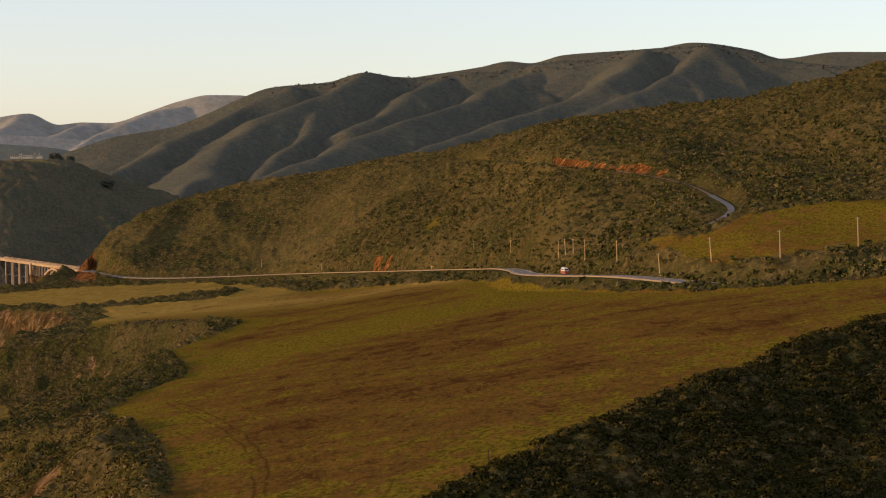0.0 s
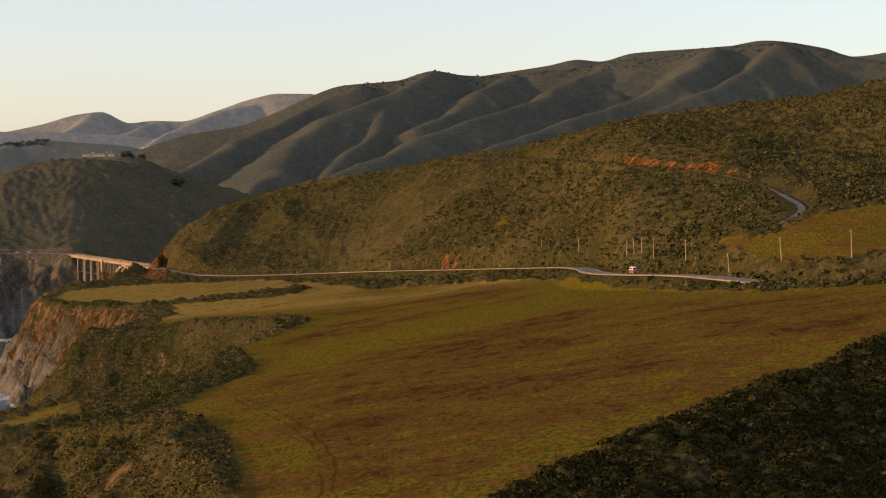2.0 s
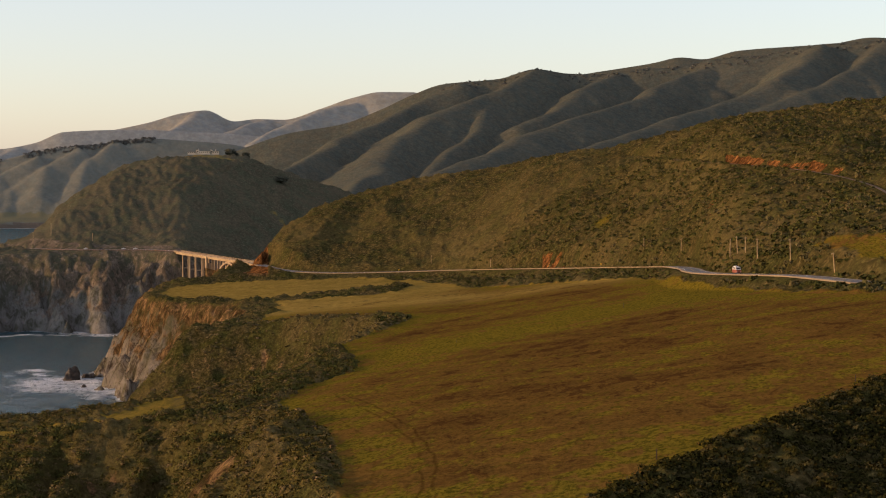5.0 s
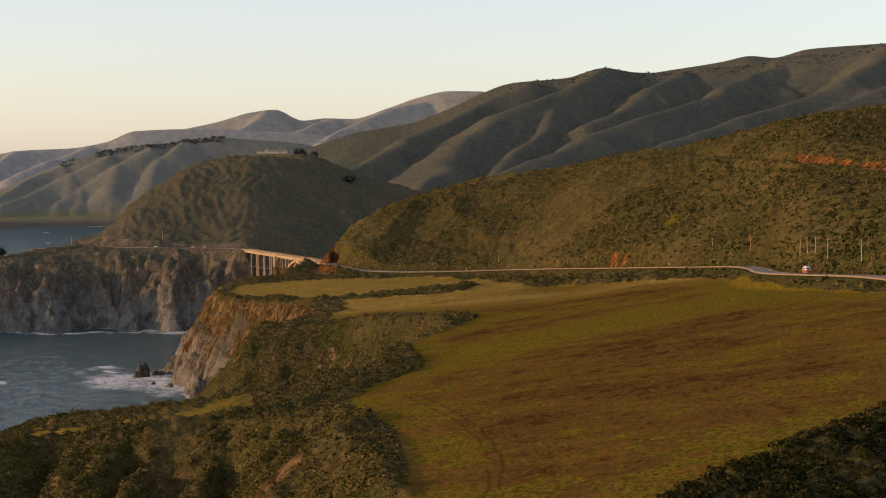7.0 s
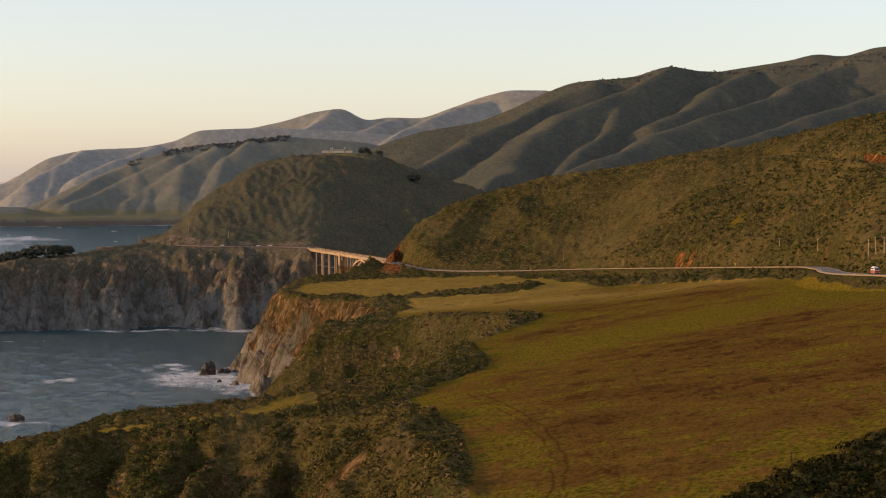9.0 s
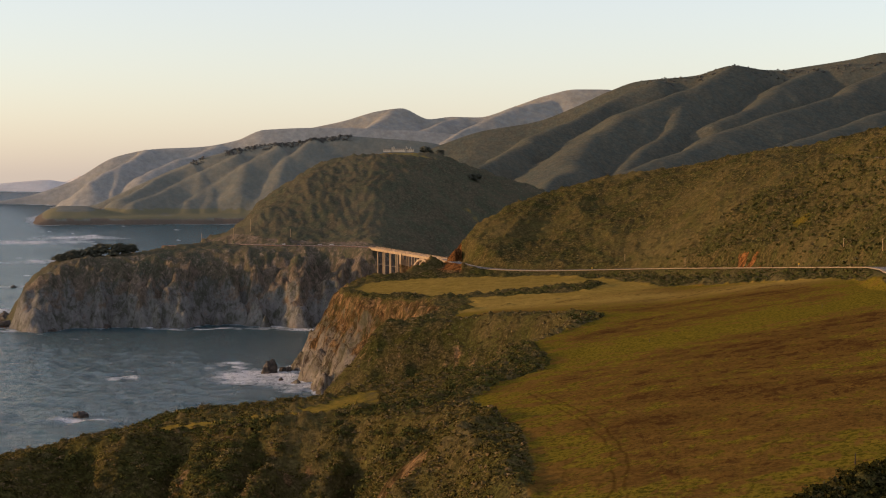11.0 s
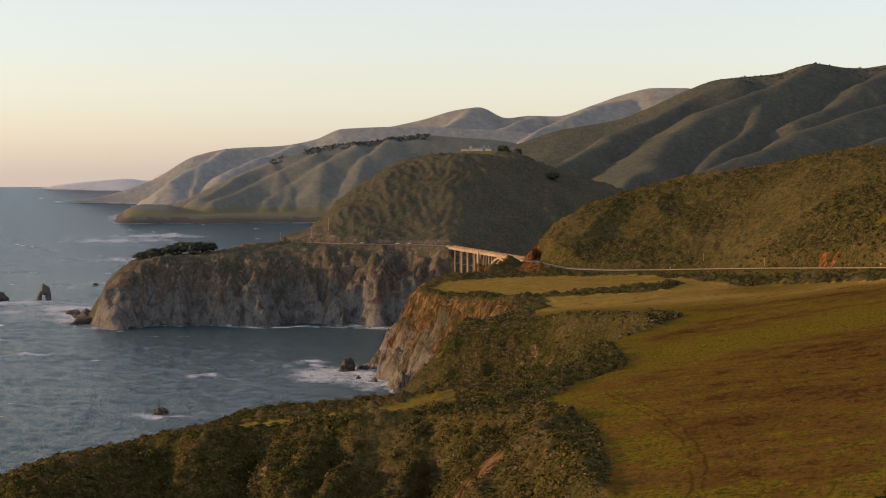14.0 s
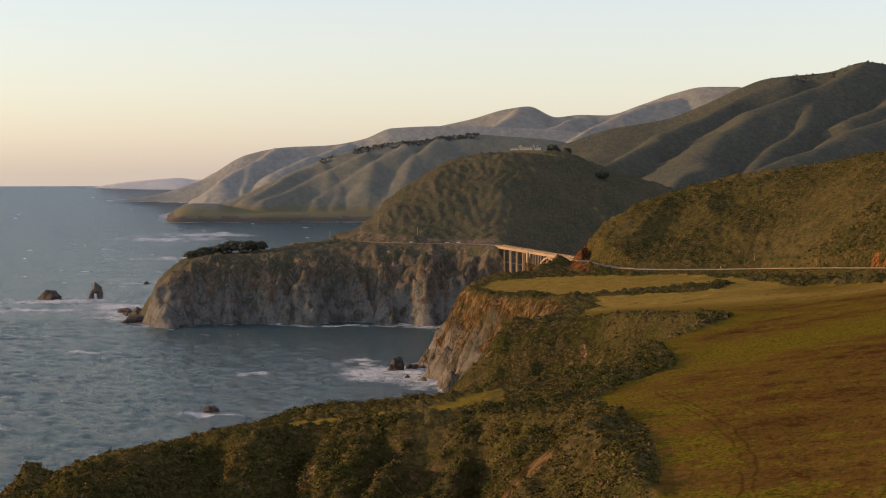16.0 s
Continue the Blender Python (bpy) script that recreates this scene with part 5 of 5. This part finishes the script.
# woods along the far ridge crest
a = rng.uniform(13.5, 22.0, 900)
keep = fbm(a * 30, a * 0, 26, 3, 561) > np.interp(a, [14, 16, 16.4, 17.4, 18, 19, 21, 22], [0.3, 0.2, -0.3, -0.2, 0.15, -0.12, -0.05, 0.35])
a = a[keep]
r = 4200.0 + rng.uniform(-14, 8, len(a))
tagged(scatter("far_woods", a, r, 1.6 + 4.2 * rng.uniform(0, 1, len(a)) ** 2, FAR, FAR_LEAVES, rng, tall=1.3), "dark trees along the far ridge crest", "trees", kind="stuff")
a = rng.uniform(-15, 6, 420)
r = 3250.0 + rng.uniform(-25, 10, len(a))
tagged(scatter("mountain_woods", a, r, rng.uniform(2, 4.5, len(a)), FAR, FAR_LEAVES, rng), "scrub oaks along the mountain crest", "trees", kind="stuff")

# single trees
BARK = plain("bark", (0.07, 0.05, 0.035), 0.95, vary=0.4, size=4)


def tree(m, tall, wide, label, seed):
    rr = np.random.default_rng(seed)
    t = thing("cypress_tree", m, label, "tree", "trees on the headland")
    bm = rod(bmesh.new(), (0, 0, -0.8), (0, 0, tall * 0.45), 0.45, 0.28)
    for i in range(5):
        b = i * 1.26 + rr.uniform(0, 1)
        rod(bm, (0, 0, tall * rr.uniform(0.2, 0.42)), (math.cos(b) * wide * 0.35, math.sin(b) * wide * 0.35, tall * rr.uniform(0.5, 0.75)), 0.2, 0.07, 6)
    part("trunk", bm, BARK, t)
    vs, fs, ts, ns, n = [], [], [], [], 0
    for i in range(52):
        b, d, h = rr.uniform(0, 6.283), math.sqrt(rr.uniform(0, 1)), rr.uniform(0.04, 0.95)
        reach = wide / 2 * d * math.sqrt(max(0.05, 1.05 - (2 * h - 0.75) ** 2 * 0.65))
        v, f, q = sprigs(rr, 60, 0.42, 3, 0.55, 0.6)
        ns.append(q)
        vs.append(v * wide * 0.19 + np.array([math.cos(b) * reach, math.sin(b) * reach, tall * h * 0.92]))
        fs.append(f + n)
        ts.append(np.full(len(v), rr.uniform(0, 1)))
        n += len(v)
    crown = mesh_from("crown", np.concatenate(vs), np.concatenate(fs), DARK_LEAVES, True, {"tint": np.concatenate(ts)}, np.concatenate(ns))
    crown.parent = t
    return t


for i, (a, r, tall, wide) in enumerate(((26.1, 1772, 9, 14), (25.75, 1768, 10, 13), (25.4, 1775, 10, 14), (25.05, 1770, 11, 15), (24.75, 1772, 12, 14), (24.4, 1768, 12, 15), (24.05, 1772, 11, 15), (23.75, 1775, 9, 12),
                                        (22.0, 1850, 8, 12), (13.45, 2144, 8, 11), (13.3, 2146, 6, 8), (12.9, 2140, 7, 9), (11.68, 2040, 8, 13))):
    tree(spot(a, r), tall, wide * 1.2, "wind-shaped dark cypress in the headland grove" if a > 21 else "dark rounded tree on the headland slope", 900 + i)

# ---- sea rocks ----
k = Net("sea_rock", 0.8, 0.3)
layer = k.noise(0.25, 6, 0.7, k.stretch((1, 1, 2.5), 0), 0.6)
k.bump(k.noise(0.5, 6, 0.7), 1.0, 1.0)
SEA_ROCK = k.done(k.ramp(layer, (0.35, (0.02, 0.017, 0.014)), (0.55, (0.07, 0.056, 0.043)), (0.75, (0.14, 0.115, 0.09))))


def sea_rock(a, r, wide, tall, seed):
    rr = np.random.default_rng(seed)
    bm = bmesh.new()
    bmesh.ops.create_icosphere(bm, subdivisions=4, radius=1.0)
    off = Vector(rr.uniform(-50, 50, 3))
    for v in bm.verts:
        c = v.co.copy()
        n = noise.fractal(c * 1.6 + off, 1.0, 2.0, 4) * 0.42 + noise.noise(c * 5 + off) * 0.1
        v.co = Vector((c.x * wide / 2 * 0.95, c.y * wide / 2 * 0.7, c.z * tall)) * (1 + n)
    ob = part("sea_rock", bm, SEA_ROCK, None, "", True)
    x, y = plan(a, r)
    ob.matrix_world = pose(float(x), float(y), float(sea_level(np.array(float(r)))) - 0.1 * tall, 0, 0, rr.uniform(0, 360))
    return tagged(ob, "dark wet sea rock standing in white surf", "rock", "rocks in the surf")


for i, (a, r, wide, tall) in enumerate(ROCKS):
    if i != 1:
        sea_rock(a, r, wide, tall, 700 + i)
# the arched stack: two legs and a pointed back that joins over a gap
bm = bmesh.new()
for x, z, sx, sz in ((-5.5, 3, 3.6, 6.5), (5.5, 6, 3.8, 9.5), (2.2, 13, 5.6, 6.0), (-1.8, 10.5, 3.6, 3.2), (0.2, 17.5, 2.8, 4.0)):
    bmesh.ops.create_icosphere(bm, subdivisions=3, radius=1.0, matrix=pose(x, 0, z) @ Matrix.Diagonal((sx, 4.2, sz, 1)))
for v in bm.verts:
    v.co += Vector(noise.noise_vector(v.co * 0.35)) * 1.1
arch_rock = part("arched_sea_stack", bm, plain("pale_sea_rock", (0.17, 0.145, 0.12), 0.9, vary=0.6, size=0.4), None, "", True)
x, y = plan(29.44, 2072)
arch_rock.matrix_world = pose(float(x), float(y), -1.5, 0, 0, 29)
tagged(arch_rock, "pale pointed sea stack with a natural arch", "rock", "rocks in the surf")
